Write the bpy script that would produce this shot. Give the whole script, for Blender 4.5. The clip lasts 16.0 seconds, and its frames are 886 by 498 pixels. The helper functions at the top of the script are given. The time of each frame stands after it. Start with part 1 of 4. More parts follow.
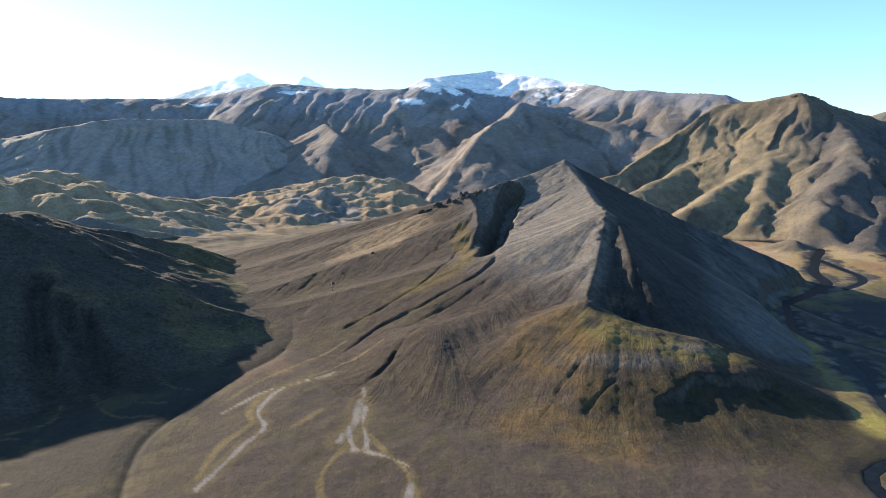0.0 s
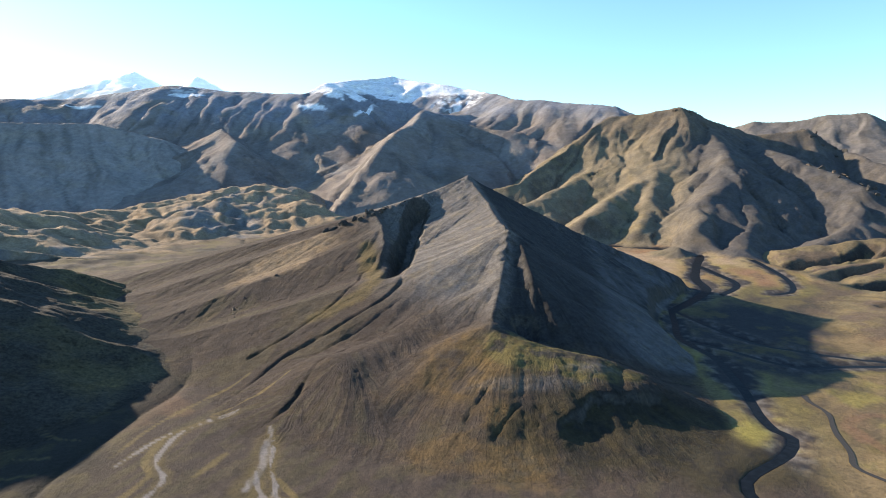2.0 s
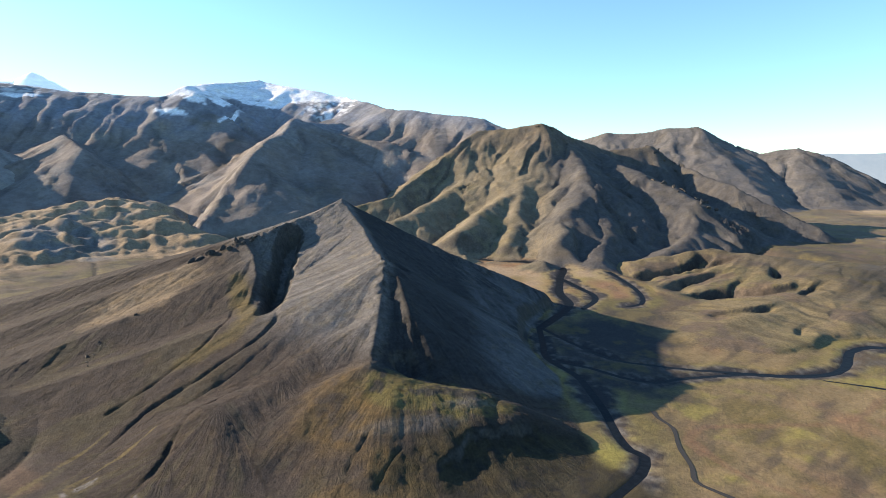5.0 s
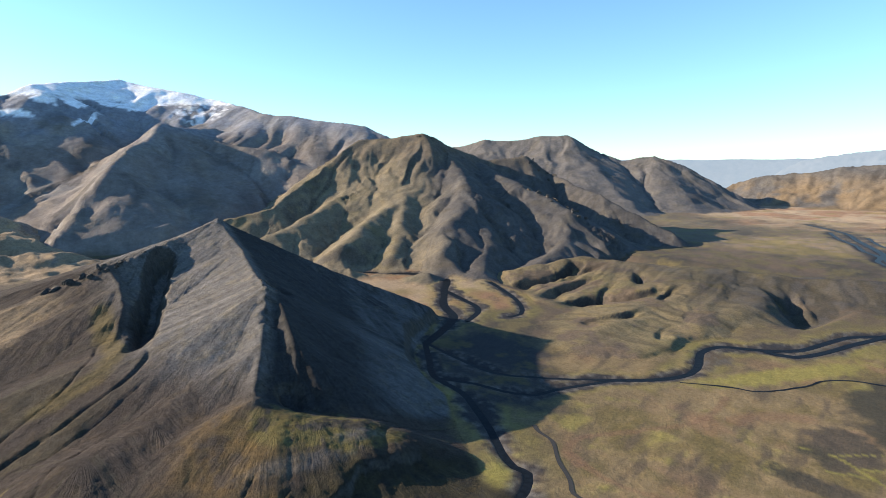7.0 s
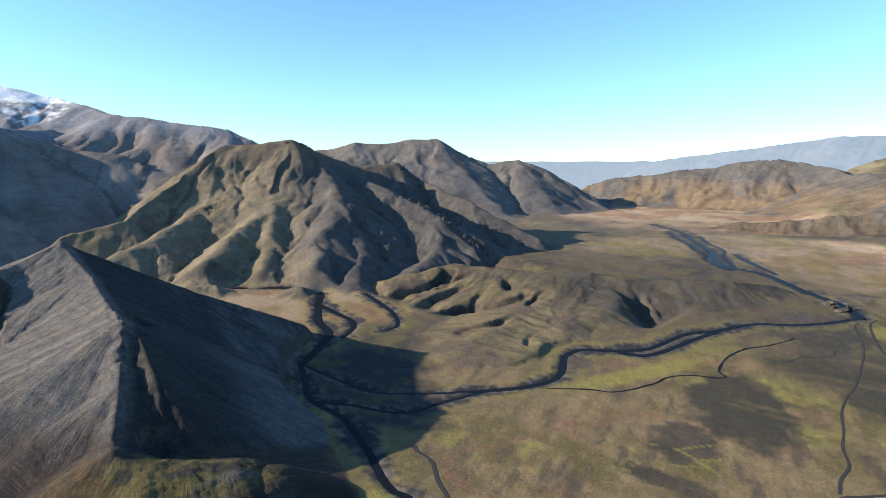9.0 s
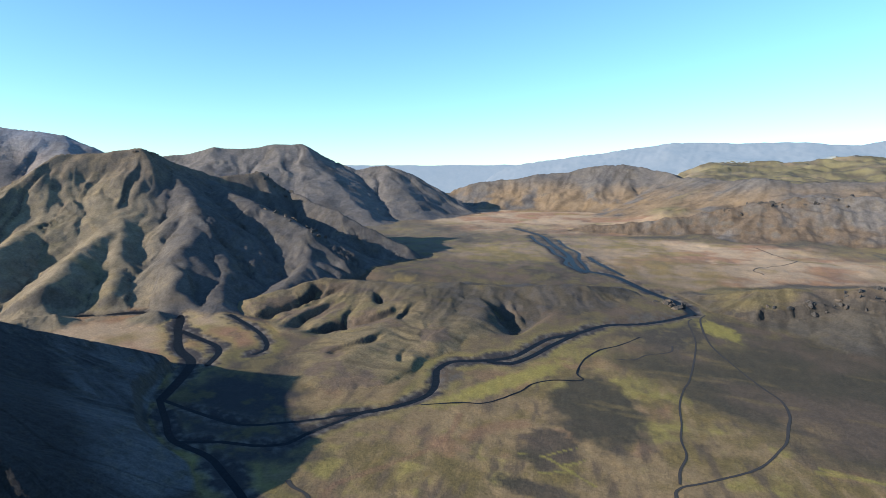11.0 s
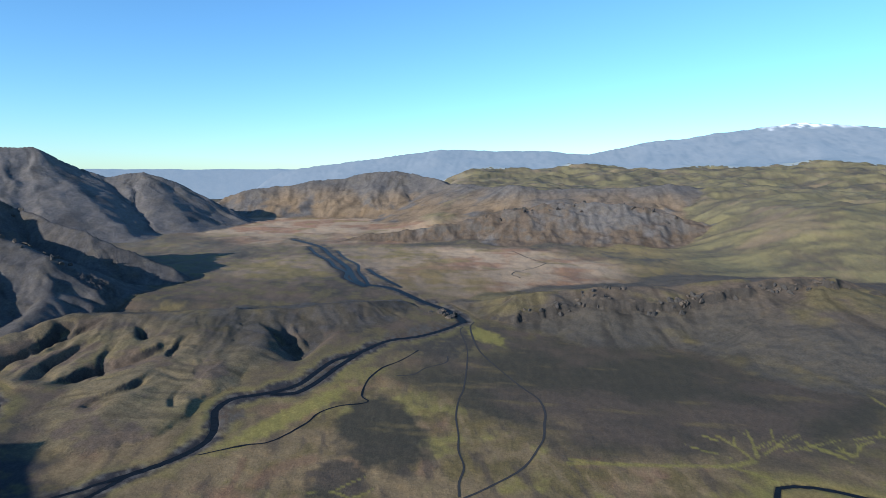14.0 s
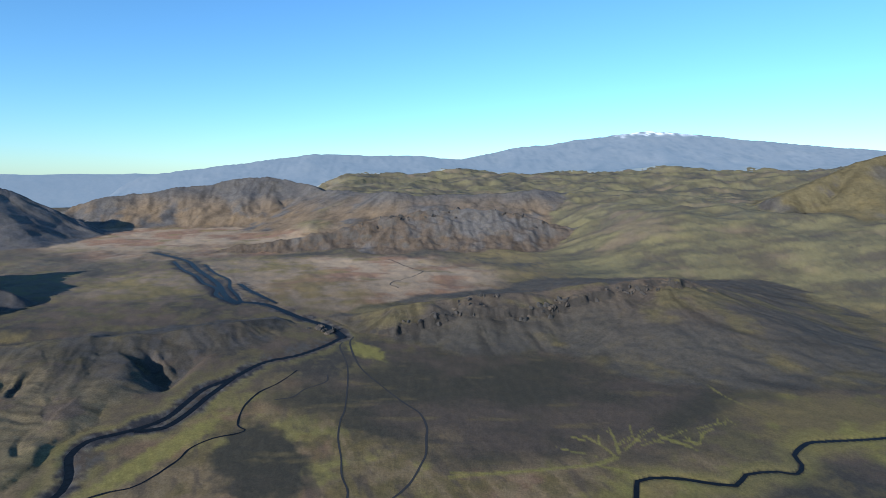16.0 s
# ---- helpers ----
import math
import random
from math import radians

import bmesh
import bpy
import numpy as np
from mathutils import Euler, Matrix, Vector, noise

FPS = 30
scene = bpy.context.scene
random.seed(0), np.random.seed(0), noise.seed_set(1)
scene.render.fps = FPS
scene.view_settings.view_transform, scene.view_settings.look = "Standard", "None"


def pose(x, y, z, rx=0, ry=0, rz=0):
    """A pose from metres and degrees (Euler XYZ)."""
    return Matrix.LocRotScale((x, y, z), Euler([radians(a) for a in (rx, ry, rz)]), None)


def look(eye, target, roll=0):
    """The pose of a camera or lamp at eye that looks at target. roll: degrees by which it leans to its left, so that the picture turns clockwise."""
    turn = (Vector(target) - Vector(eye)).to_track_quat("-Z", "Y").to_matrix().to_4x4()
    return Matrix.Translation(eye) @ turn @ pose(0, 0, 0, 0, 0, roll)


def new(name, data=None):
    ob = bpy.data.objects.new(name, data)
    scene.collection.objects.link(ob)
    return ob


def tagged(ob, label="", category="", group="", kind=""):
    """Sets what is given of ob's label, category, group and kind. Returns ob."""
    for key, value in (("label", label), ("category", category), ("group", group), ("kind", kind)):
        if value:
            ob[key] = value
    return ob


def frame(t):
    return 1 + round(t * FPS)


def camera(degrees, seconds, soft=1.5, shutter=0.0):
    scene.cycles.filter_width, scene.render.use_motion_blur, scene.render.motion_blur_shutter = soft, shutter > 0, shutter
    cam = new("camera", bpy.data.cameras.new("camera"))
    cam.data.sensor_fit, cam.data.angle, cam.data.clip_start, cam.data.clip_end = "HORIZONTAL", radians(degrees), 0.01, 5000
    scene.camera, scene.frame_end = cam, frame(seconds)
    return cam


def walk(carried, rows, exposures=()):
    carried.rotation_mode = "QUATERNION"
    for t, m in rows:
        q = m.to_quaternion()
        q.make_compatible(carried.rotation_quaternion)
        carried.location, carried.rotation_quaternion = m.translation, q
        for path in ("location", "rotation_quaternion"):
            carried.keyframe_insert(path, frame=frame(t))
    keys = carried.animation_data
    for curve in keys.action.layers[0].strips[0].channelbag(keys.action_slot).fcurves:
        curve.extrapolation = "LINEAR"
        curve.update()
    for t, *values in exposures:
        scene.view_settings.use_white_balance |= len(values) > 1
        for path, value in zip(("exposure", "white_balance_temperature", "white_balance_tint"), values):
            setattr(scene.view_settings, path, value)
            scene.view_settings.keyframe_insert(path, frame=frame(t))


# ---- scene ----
cam = camera(72.84, 16.0, soft=0.4)
# The drone climbs straight up from one spot and pans to its right: seconds, eye, heading, pitch, roll.
PATH = [
    (0.0, (0.00, 0.00, 135.61), -1.781, -7.824, -0.120),
    (0.5, (-0.06, 0.16, 140.04), -4.346, -7.840, -0.066),
    (1.0, (-0.11, 0.34, 144.45), -6.760, -7.788, 0.001),
    (1.5, (-0.18, 0.57, 148.85), -9.005, -7.750, -0.090),
    (2.0, (-0.26, 0.77, 153.25), -10.797, -7.703, -0.158),
    (2.5, (-0.37, 0.88, 157.72), -12.279, -7.703, -0.192),
    (3.0, (-0.52, 0.89, 162.29), -13.567, -7.709, -0.234),
    (5.5, (-1.49, 0.41, 185.66), -25.568, -7.570, 0.123),
    (6.0, (-1.66, 0.35, 190.47), -28.300, -7.495, 0.154),
    (6.5, (-1.83, 0.32, 195.37), -31.057, -7.462, 0.147),
    (7.0, (-2.00, 0.29, 200.37), -33.888, -7.479, 0.117),
    (7.5, (-2.18, 0.30, 205.44), -36.790, -7.504, 0.084),
    (8.0, (-2.40, 0.39, 210.55), -39.962, -7.487, 0.093),
    (8.5, (-2.63, 0.46, 215.66), -43.004, -7.514, 0.089),
    (9.0, (-2.76, 0.42, 220.74), -46.015, -7.568, 0.099),
    (11.5, (-2.69, -0.60, 245.96), -61.493, -7.447, -0.103),
    (12.0, (-2.64, -0.80, 251.12), -64.861, -7.455, -0.018),
    (12.5, (-2.60, -0.95, 256.36), -69.266, -7.438, -0.029),
    (13.0, (-2.63, -1.06, 261.60), -72.703, -7.434, -0.009),
    (13.5, (-2.79, -1.17, 266.78), -75.895, -7.432, -0.019),
    (14.0, (-3.08, -1.29, 271.88), -79.388, -7.453, -0.037),
    (14.5, (-3.44, -1.36, 276.89), -82.806, -7.388, -0.029),
    (15.0, (-3.89, -1.36, 281.83), -86.477, -7.382, -0.017),
    (15.5, (-4.42, -1.30, 286.72), -90.044, -7.321, -0.026),
    (16.0, (-5.01, -1.21, 291.60), -91.154, -7.299, -0.122),
]


def aimed(eye, heading, pitch, roll):
    return pose(*eye, 90 + pitch, 0, heading) @ pose(0, 0, 0, 0, 0, roll)


walk(cam, [(t, aimed(eye, heading, pitch, roll)) for t, eye, heading, pitch, roll in PATH],
     exposures=((0.0, 1.46, 7100, 10), (3.0, 1.42, 7150, 10), (7.0, 1.2, 6850, 9), (12.5, 0.84, 5900, 8), (16.0, 0.46, 5500, 7)))


# ---- light ----
SUN_WAY = Vector((-0.745, 0.588, 0.0)).normalized()
SUN_HIGH = radians(19.3)
world = bpy.data.worlds.new("sky")
scene.world = world
world.use_nodes = True
wn, wl = world.node_tree.nodes, world.node_tree.links
wn.clear()
sky = wn.new("ShaderNodeTexSky")
sky.sky_type = "NISHITA"
sky.sun_disc = False
sky.sun_elevation = SUN_HIGH
sky.sun_rotation = math.atan2(SUN_WAY.x, SUN_WAY.y)
sky.altitude = 600
sky.air_density, sky.dust_density, sky.ozone_density = 1.0, 0.2, 2.8
back = wn.new("ShaderNodeBackground")
back.inputs["Strength"].default_value = 0.12
wout = wn.new("ShaderNodeOutputWorld")
tint = wn.new("ShaderNodeMix")
tint.data_type, tint.blend_type = "RGBA", "MULTIPLY"
tint.inputs["Factor"].default_value = 1.0
tint.inputs[7].default_value = (0.74, 0.96, 1.07, 1)
wl.new(sky.outputs[0], tint.inputs[6])
wl.new(tint.outputs[2], back.inputs[0])
wl.new(back.outputs[0], wout.inputs[0])

sun_data = bpy.data.lights.new("sun", "SUN")
sun_data.energy, sun_data.angle, sun_data.color = 5.0, radians(0.53), (1.0, 0.87, 0.72)
sun = new("sun", sun_data)
sun_from = SUN_WAY * math.cos(SUN_HIGH) + Vector((0, 0, math.sin(SUN_HIGH)))
sun.matrix_world = look(sun_from * 1000, (0, 0, 0))


# ---- noise and small maths on arrays ----
def ramp(a, b, x):
    t = np.clip((x - a) / (b - a), 0, 1)
    return t * t * (3 - 2 * t)


def hashed(ix, iy, seed):
    h = (ix.astype(np.int64) * 374761393 + iy.astype(np.int64) * 668265263 + seed * 974634777) & 0xFFFFFFFF
    h = ((h ^ (h >> 13)) * 1274126177) & 0xFFFFFFFF
    return (h ^ (h >> 16)) & 0xFFFF


def perlin(x, y, seed=0):
    """Gradient noise, about -1 to 1."""
    ix, iy = np.floor(x), np.floor(y)
    fx, fy = x - ix, y - iy
    u, v = fx * fx * fx * (fx * (fx * 6 - 15) + 10), fy * fy * fy * (fy * (fy * 6 - 15) + 10)

    def corner(dx, dy):
        a = hashed(ix + dx, iy + dy, seed) * (2 * np.pi / 65536)
        return np.cos(a) * (fx - dx) + np.sin(a) * (fy - dy)

    low = corner(0, 0) * (1 - u) + corner(1, 0) * u
    high = corner(0, 1) * (1 - u) + corner(1, 1) * u
    return 1.5 * (low * (1 - v) + high * v)


def fbm(x, y, size, octaves=4, seed=0, rough=0.5):
    total, amp, top = 0.0, 1.0, 0.0
    for o in range(octaves):
        total = total + amp * perlin(x / size + 17.3 * o, y / size - 9.1 * o, seed + o)
        top += amp
        size, amp = size / 2.03, amp * rough
    return total / top


def ridged(x, y, size, octaves=4, seed=0):
    """0 in the creases to 1 on the crests."""
    total, amp, top = 0.0, 1.0, 0.0
    for o in range(octaves):
        total = total + amp * (1 - np.abs(perlin(x / size + 5.7 * o, y / size + 3.1 * o, seed + o)))
        top += amp
        size, amp = size / 2.1, amp * 0.5
    return total / top


def smax(a, b, k):
    h = np.maximum(k - np.abs(a - b), 0) / k
    return np.maximum(a, b) + h * h * k * 0.25


def mix(a, b, f):
    """Colours a and b by the mask f."""
    return a + (np.asarray(b) - a) * np.clip(f, 0, 1)[..., None]


def glide(points, step):
    """A smooth line through a few points, as an array with about one point per step."""
    p = np.array(points, float)
    p = np.vstack([2 * p[0] - p[1], p, 2 * p[-1] - p[-2]])
    out = []
    for a, b, c, d in zip(p, p[1:], p[2:], p[3:]):
        n = max(2, int(np.linalg.norm((c - b)[:2]) / step))
        t = (np.arange(n) / n)[:, None]
        out.append(0.5 * (2 * b + (c - a) * t + (2 * a - 5 * b + 4 * c - d) * t * t + (3 * b - a - 3 * c + d) * t ** 3))
    out.append(p[-2:-1])
    return np.vstack(out)


def off_line(X, Y, line, reach):
    """Distance to a polyline, no further than reach; only looked for in its surroundings."""
    best = np.full(X.shape, float(reach))
    (lx, ly), (hx, hy) = line[:, :2].min(0) - reach, line[:, :2].max(0) + reach
    around = np.nonzero((X > lx) & (X < hx) & (Y > ly) & (Y < hy))
    x, y = X[around], Y[around]
    if not len(x):
        return best
    mine = np.full(x.shape, float(reach))
    for (x0, y0), (x1, y1) in zip(line[:-1, :2], line[1:, :2]):
        near = np.nonzero((np.abs(x - (x0 + x1) / 2) < abs(x1 - x0) / 2 + reach) & (np.abs(y - (y0 + y1) / 2) < abs(y1 - y0) / 2 + reach))[0]
        if not len(near):
            continue
        px, py = x[near] - x0, y[near] - y0
        dx, dy = x1 - x0, y1 - y0
        u = np.clip((px * dx + py * dy) / (dx * dx + dy * dy + 1e-9), 0, 1)
        mine[near] = np.minimum(mine[near], np.hypot(px - u * dx, py - u * dy))
    best[around] = mine
    return best


# ---- materials ----
def terrain_material(name, grain, relief, rough=0.95, size=3.0, rills=0.0, rill_width=4.0, mottle=1.0):
    """Bare ground, scree, moss: the cover's colour from the mesh, with grain, blotches, fine relief and rills down the slope."""
    m = bpy.data.materials.new(name)
    m.use_nodes = True
    n, l = m.node_tree.nodes, m.node_tree.links
    bsdf = n["Principled BSDF"]

    def noise_at(vector, scale, detail, roughness):
        tex = n.new("ShaderNodeTexNoise")
        tex.inputs["Scale"].default_value, tex.inputs["Detail"].default_value, tex.inputs["Roughness"].default_value = scale, detail, roughness
        l.new(vector, tex.inputs["Vector"])
        return tex.outputs["Fac"]

    def maths(kind, a, b):
        node = n.new("ShaderNodeMath")
        node.operation = kind
        for slot, value in enumerate((a, b)):
            if isinstance(value, (int, float)):
                node.inputs[slot].default_value = value
            else:
                l.new(value, node.inputs[slot])
        return node.outputs[0]

    def spread(value, low, high, to_low, to_high):
        node = n.new("ShaderNodeMapRange")
        for key, v in (("From Min", low), ("From Max", high), ("To Min", to_low), ("To Max", to_high)):
            node.inputs[key].default_value = v
        l.new(value, node.inputs["Value"])
        return node.outputs[0]

    def blend(kind, factor, a, b):
        node = n.new("ShaderNodeMix")
        node.data_type, node.blend_type = "RGBA", kind
        for slot, value in ((0, factor), (6, a), (7, b)):
            if isinstance(value, (int, float)):
                node.inputs[slot].default_value = value
            elif isinstance(value, tuple):
                node.inputs[slot].default_value = (*value, 1)
            else:
                l.new(value, node.inputs[slot])
        return node.outputs[2]

    cover, fall = n.new("ShaderNodeAttribute"), n.new("ShaderNodeAttribute")
    cover.attribute_name, fall.attribute_name = "cover", "fall"
    place = n.new("ShaderNodeNewGeometry").outputs["Position"]
    fine = noise_at(place, 1 / size, 6, 0.75)
    coarse = noise_at(place, 0.13 / size, 6, 0.7)
    blotch = noise_at(place, 0.31 / size, 5, 0.65)
    stretch = n.new("ShaderNodeVectorMath")
    stretch.operation = "MULTIPLY"
    stretch.inputs[1].default_value = (1 / rill_width, 1 / (rill_width * 16), 0)
    l.new(fall.outputs["Vector"], stretch.inputs[0])
    rill = noise_at(stretch.outputs[0], 1.0, 4, 0.6)
    height = maths("ADD", maths("ADD", fine, coarse), maths("MULTIPLY", rill, rills))
    c = blend("MULTIPLY", spread(blotch, 0.45, 0.7, 0.0, 0.8 * mottle), cover.outputs["Color"], (0.60, 0.58, 0.54))
    c = blend("MULTIPLY", spread(coarse, 0.5, 0.68, 0.0, 0.7 * mottle), c, (1.35, 1.22, 0.92))
    c = blend("MULTIPLY", 1.0, c, spread(maths("ADD", fine, maths("MULTIPLY", rill, 0.6 * rills)), 0.32 + 0.18 * rills, 0.68 + 0.42 * rills, 1 - grain, 1 + grain))
    l.new(c, bsdf.inputs["Base Color"])
    bsdf.inputs["Roughness"].default_value = rough
    bsdf.inputs["Specular IOR Level"].default_value = 0.2
    bump = n.new("ShaderNodeBump")
    bump.inputs["Strength"].default_value, bump.inputs["Distance"].default_value = 1.0, relief
    l.new(height, bump.inputs["Height"])
    l.new(bump.outputs[0], bsdf.inputs["Normal"])
    return m


def plain_material(name, colour, rough, grain=0.15, size=0.5, metallic=0.0):
    m = bpy.data.materials.new(name)
    m.use_nodes = True
    n, l = m.node_tree.nodes, m.node_tree.links
    bsdf = n["Principled BSDF"]
    co = n.new("ShaderNodeNewGeometry")
    tex = n.new("ShaderNodeTexNoise")
    tex.inputs["Scale"].default_value, tex.inputs["Detail"].default_value = 1 / size, 6
    l.new(co.outputs["Position"], tex.inputs["Vector"])
    cr = n.new("ShaderNodeValToRGB")
    cr.color_ramp.elements[0].position, cr.color_ramp.elements[1].position = 0.3, 0.7
    cr.color_ramp.elements[0].color = (*[c * (1 - grain) for c in colour], 1)
    cr.color_ramp.elements[1].color = (*[min(1, c * (1 + grain)) for c in colour], 1)
    l.new(tex.outputs["Fac"], cr.inputs[0])
    l.new(cr.outputs[0], bsdf.inputs["Base Color"])
    bsdf.inputs["Roughness"].default_value, bsdf.inputs["Metallic"].default_value = rough, metallic
    bump = n.new("ShaderNodeBump")
    bump.inputs["Strength"].default_value, bump.inputs["Distance"].default_value = 0.4, size * 0.1
    l.new(tex.outputs["Fac"], bump.inputs["Height"])
    l.new(bump.outputs[0], bsdf.inputs["Normal"])
    return m


GROUND = terrain_material("ground_cover", 0.26, 0.6, size=2.6, mottle=0.35)
HILLSIDE = terrain_material("hillside", 0.4, 0.8, size=2.6, rills=0.25, rill_width=7.0, mottle=0.6)
SCREE = terrain_material("scree", 0.5, 1.4, size=1.9, rills=0.8, rill_width=3.4)
DARK_MOSS = terrain_material("dark_moss", 0.62, 1.8, size=2.4)
ROCKY = terrain_material("rocky_slope", 0.34, 1.7, size=4.0, rills=0.5, rill_width=11.0, mottle=0.7)
FAR_ROCK = terrain_material("far_slope", 0.26, 4.0, size=11.0, rills=0.5, rill_width=26.0, mottle=0.6)
WATER = plain_material("river_water", (0.009, 0.012, 0.016), 0.3, 0.3, 4.0)
WATER.node_tree.nodes["Principled BSDF"].inputs["Specular IOR Level"].default_value = 0.05
WATER.node_tree.nodes["Principled BSDF"].inputs["IOR"].default_value = 1.22


def haze_glow_material(name, colour, glow):
    """The farthest backdrop: a bluish emission put into the material stands in for haze."""
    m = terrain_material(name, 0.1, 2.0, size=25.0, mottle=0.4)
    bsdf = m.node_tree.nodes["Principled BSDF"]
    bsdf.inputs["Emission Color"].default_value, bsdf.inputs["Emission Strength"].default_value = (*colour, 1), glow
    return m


DISTANT_HAZE = haze_glow_material("distant_haze_glow", (0.30, 0.45, 0.62), 0.36)

# real base colours of the covers
SOIL, BROWN, GREY, PALE = np.array(((0.060, 0.053, 0.042), (0.112, 0.084, 0.060), (0.150, 0.137, 0.127), (0.28, 0.255, 0.24)))
OLIVE, MOSS, BRIGHT, OCHRE = np.array(((0.122, 0.099, 0.050), (0.188, 0.142, 0.058), (0.260, 0.222, 0.058), (0.330, 0.235, 0.122)))
RUST, TAN, SAND, SNOW, ROCK = np.array(((0.270, 0.155, 0.092), (0.370, 0.270, 0.172), (0.026, 0.025, 0.027), (0.85, 0.87, 0.90), (0.084, 0.074, 0.064)))


# ---- the lie of the land ----
def lowland(X, Y):
    """The valley floor without its small forms."""
    return 42 * ramp(550, 1250, 0.85 * X + 0.5 * Y) + 24 * ramp(380, 620, 0.7 * Y - 0.9 * X)


# rivers: name, width, line (x, y)
RIVERS = {
    "upper": (13, [(1890, 870), (1720, 705), (1550, 605), (1357, 488), (1216, 422), (1140, 372)]),
    "upper_b": (9, [(1700, 730), (1560, 650), (1450, 570), (1357, 518), (1290, 466), (1216, 440), (1150, 385)]),
    "upper_c": (7, [(1640, 620), (1500, 545), (1400, 476), (1300, 440), (1220, 400), (1160, 372)]),
    "gorge": (13, [(1160, 385), (1140, 318), (1066, 241), (1019, 180), (967, 143)]),
    "main": (8, [(972, 144), (923, 170), (882, 203), (850, 245), (790, 273), (760, 295), (718, 303), (676, 309), (652, 325), (633, 349), (617, 369), (585, 370), (555, 352), (521, 340), (480, 350), (434, 380)]),
    "delta_a": (4.5, [(440, 378), (408, 401), (388, 420), (363, 453), (360, 505), (362, 580)]),
    "delta_b": (4.5, [(440, 372), (384, 384), (356, 385), (339, 407), (329, 438), (307, 472)]),
    "north": (11, [(362, 576), (425, 622), (452, 650), (470, 700), (511, 761), (558, 842), (478, 951), (389, 1013), (300, 1075)]),
    "foot": (5.5, [(362, 580), (330, 520), (308, 478), (305, 426), (292, 387), (277, 349), (261, 316), (254, 294), (256, 282), (239, 266), (218, 256), (198, 245), (190, 225), (196, 190), (208, 140)]),
    "braid": (7, [(452, 620), (485, 640), (502, 665), (508, 705), (515, 759)]),
    "east": (5, [(505, 600), (528, 600), (552, 627), (576, 678), (600, 760)]),
    "stream": (2.2, [(824, 190), (780, 204), (747, 222), (704, 229), (659, 222), (644, 210), (625, 238), (602, 254), (578, 257), (546, 268), (526, 280), (516, 299), (490, 330)]),
    "creek": (3.6, [(470, -150), (496, -184), (529, -196), (535, -228), (527, -255), (519, -286), (539, -306), (544, -339), (539, -356), (557, -372), (578, -377), (604, -407), (608, -430), (615, -502), (640, -600)]),
    "bar_b": (7, [(1340, 430), (1270, 390), (1200, 340), (1150, 300)]),
    "bar_c": (6, [(790, 270), (729, 284), (691, 289), (650, 302), (640, 330)]),
    "rill_b": (2.0, [(811, 145), (787, 143), (761, 166), (738, 176), (726, 197)]),
    "rill_c": (2.5, [(1700, 120), (1560, 60), (1480, 20), (1420, 40), (1330, 90), (1290, 70)]),
    "brook": (2.6, [(310, 335), (305, 325), (302, 307), (284, 282), (272, 260), (261, 246), (262, 236), (266, 222)]),
    "left": (3.0, [(-300, 1400), (-171, 1203), (-130, 900), (-140, 680), (-122, 565), (-110, 494), (-104, 458), (-108, 420), (-121, 389), (-128, 358), (-137, 330), (-141, 293), (-136, 265), (-126, 234)]),
}
RILLS = ("stream", "rill_b", "rill_c", "brook")
LINES = {k: glide(p, 13) for k, (w, p) in RIVERS.items()}


def clear_of_water(H, banks):
    """Slopes stop short of the river beds."""
    return H - 18 * ramp(26, 3, banks[1])


def river_off(X, Y, reach=60):
    """Distance from the nearest bank (below 0: in the bed), and the same for the broad rivers alone."""
    best, broad = np.full(X.shape, float(reach)), np.full(X.shape, float(reach))
    for k, (w, p) in RIVERS.items():
        if k in RILLS:
            continue
        d = off_line(X, Y, LINES[k], reach) - w / 2
        best = np.minimum(best, d)
        if w >= 4.2:
            broad = np.minimum(broad, d)
    return best, broad


def floor_height(X, Y, bank=None):
    """The ground's height, with swells, banks and river beds."""
    g = lowland(X, Y)
    R = np.hypot(X, Y)
    if bank is None:
        bank = river_off(X, Y)[0]
    away = ramp(5, 60, bank)
    # tussocky flats near by, rolling country far out and on the left
    bearing = np.degrees(np.arctan2(Y, X))
    east = ramp(17, 7, bearing) * ramp(100, 85, np.abs(bearing)) * ramp(1200, 1900, R)
    wild = 0.25 + 1.2 * ramp(-50, -350, X) * ramp(500, 900, Y) + 0.9 * ramp(700, 1600, R)
    g = g + away * wild * (7 * fbm(X, Y, 170, 4, 3) + 2.2 * fbm(X, Y, 40, 3, 8))
    g = g + east * (130 * ramp(1250, 2300, R - 750 * ramp(-22, -6, bearing)) + 125 * ramp(2800, 4300, R) + ramp(1500, 2600, R) * (45 * fbm(X, Y, 620, 5, 21) + 60 * (ridged(X, Y, 260, 4, 5) - 0.62)))
    g = g + away * 0.6 * fbm(X, Y, 14, 3, 11)
    g = g + 5 * away * ramp(1250, 1600, X) * ramp(-150, -450, Y) * fbm(X * 1.2, Y * 0.42 + 0.2 * X, 85, 4, 69)
    # low ground between the gullied lobes
    g = g - 20 * np.maximum(ramp(590, 660, X) * ramp(960, 880, X) * ramp(440, 500, Y) * ramp(900, 830, Y), ramp(730, 780, X) * ramp(930, 890, X) * ramp(325, 365, Y) * ramp(510, 450, Y))
    # the outer rim is lifted to meet the horizon in the camera's view
    g = g + (1 - 0.9 * east) * 200 * ramp(4450, 4950, R)
    g = g + 0.9 * ramp(0, 9, bank) - 1.6 * ramp(2, -3, bank)
    return g



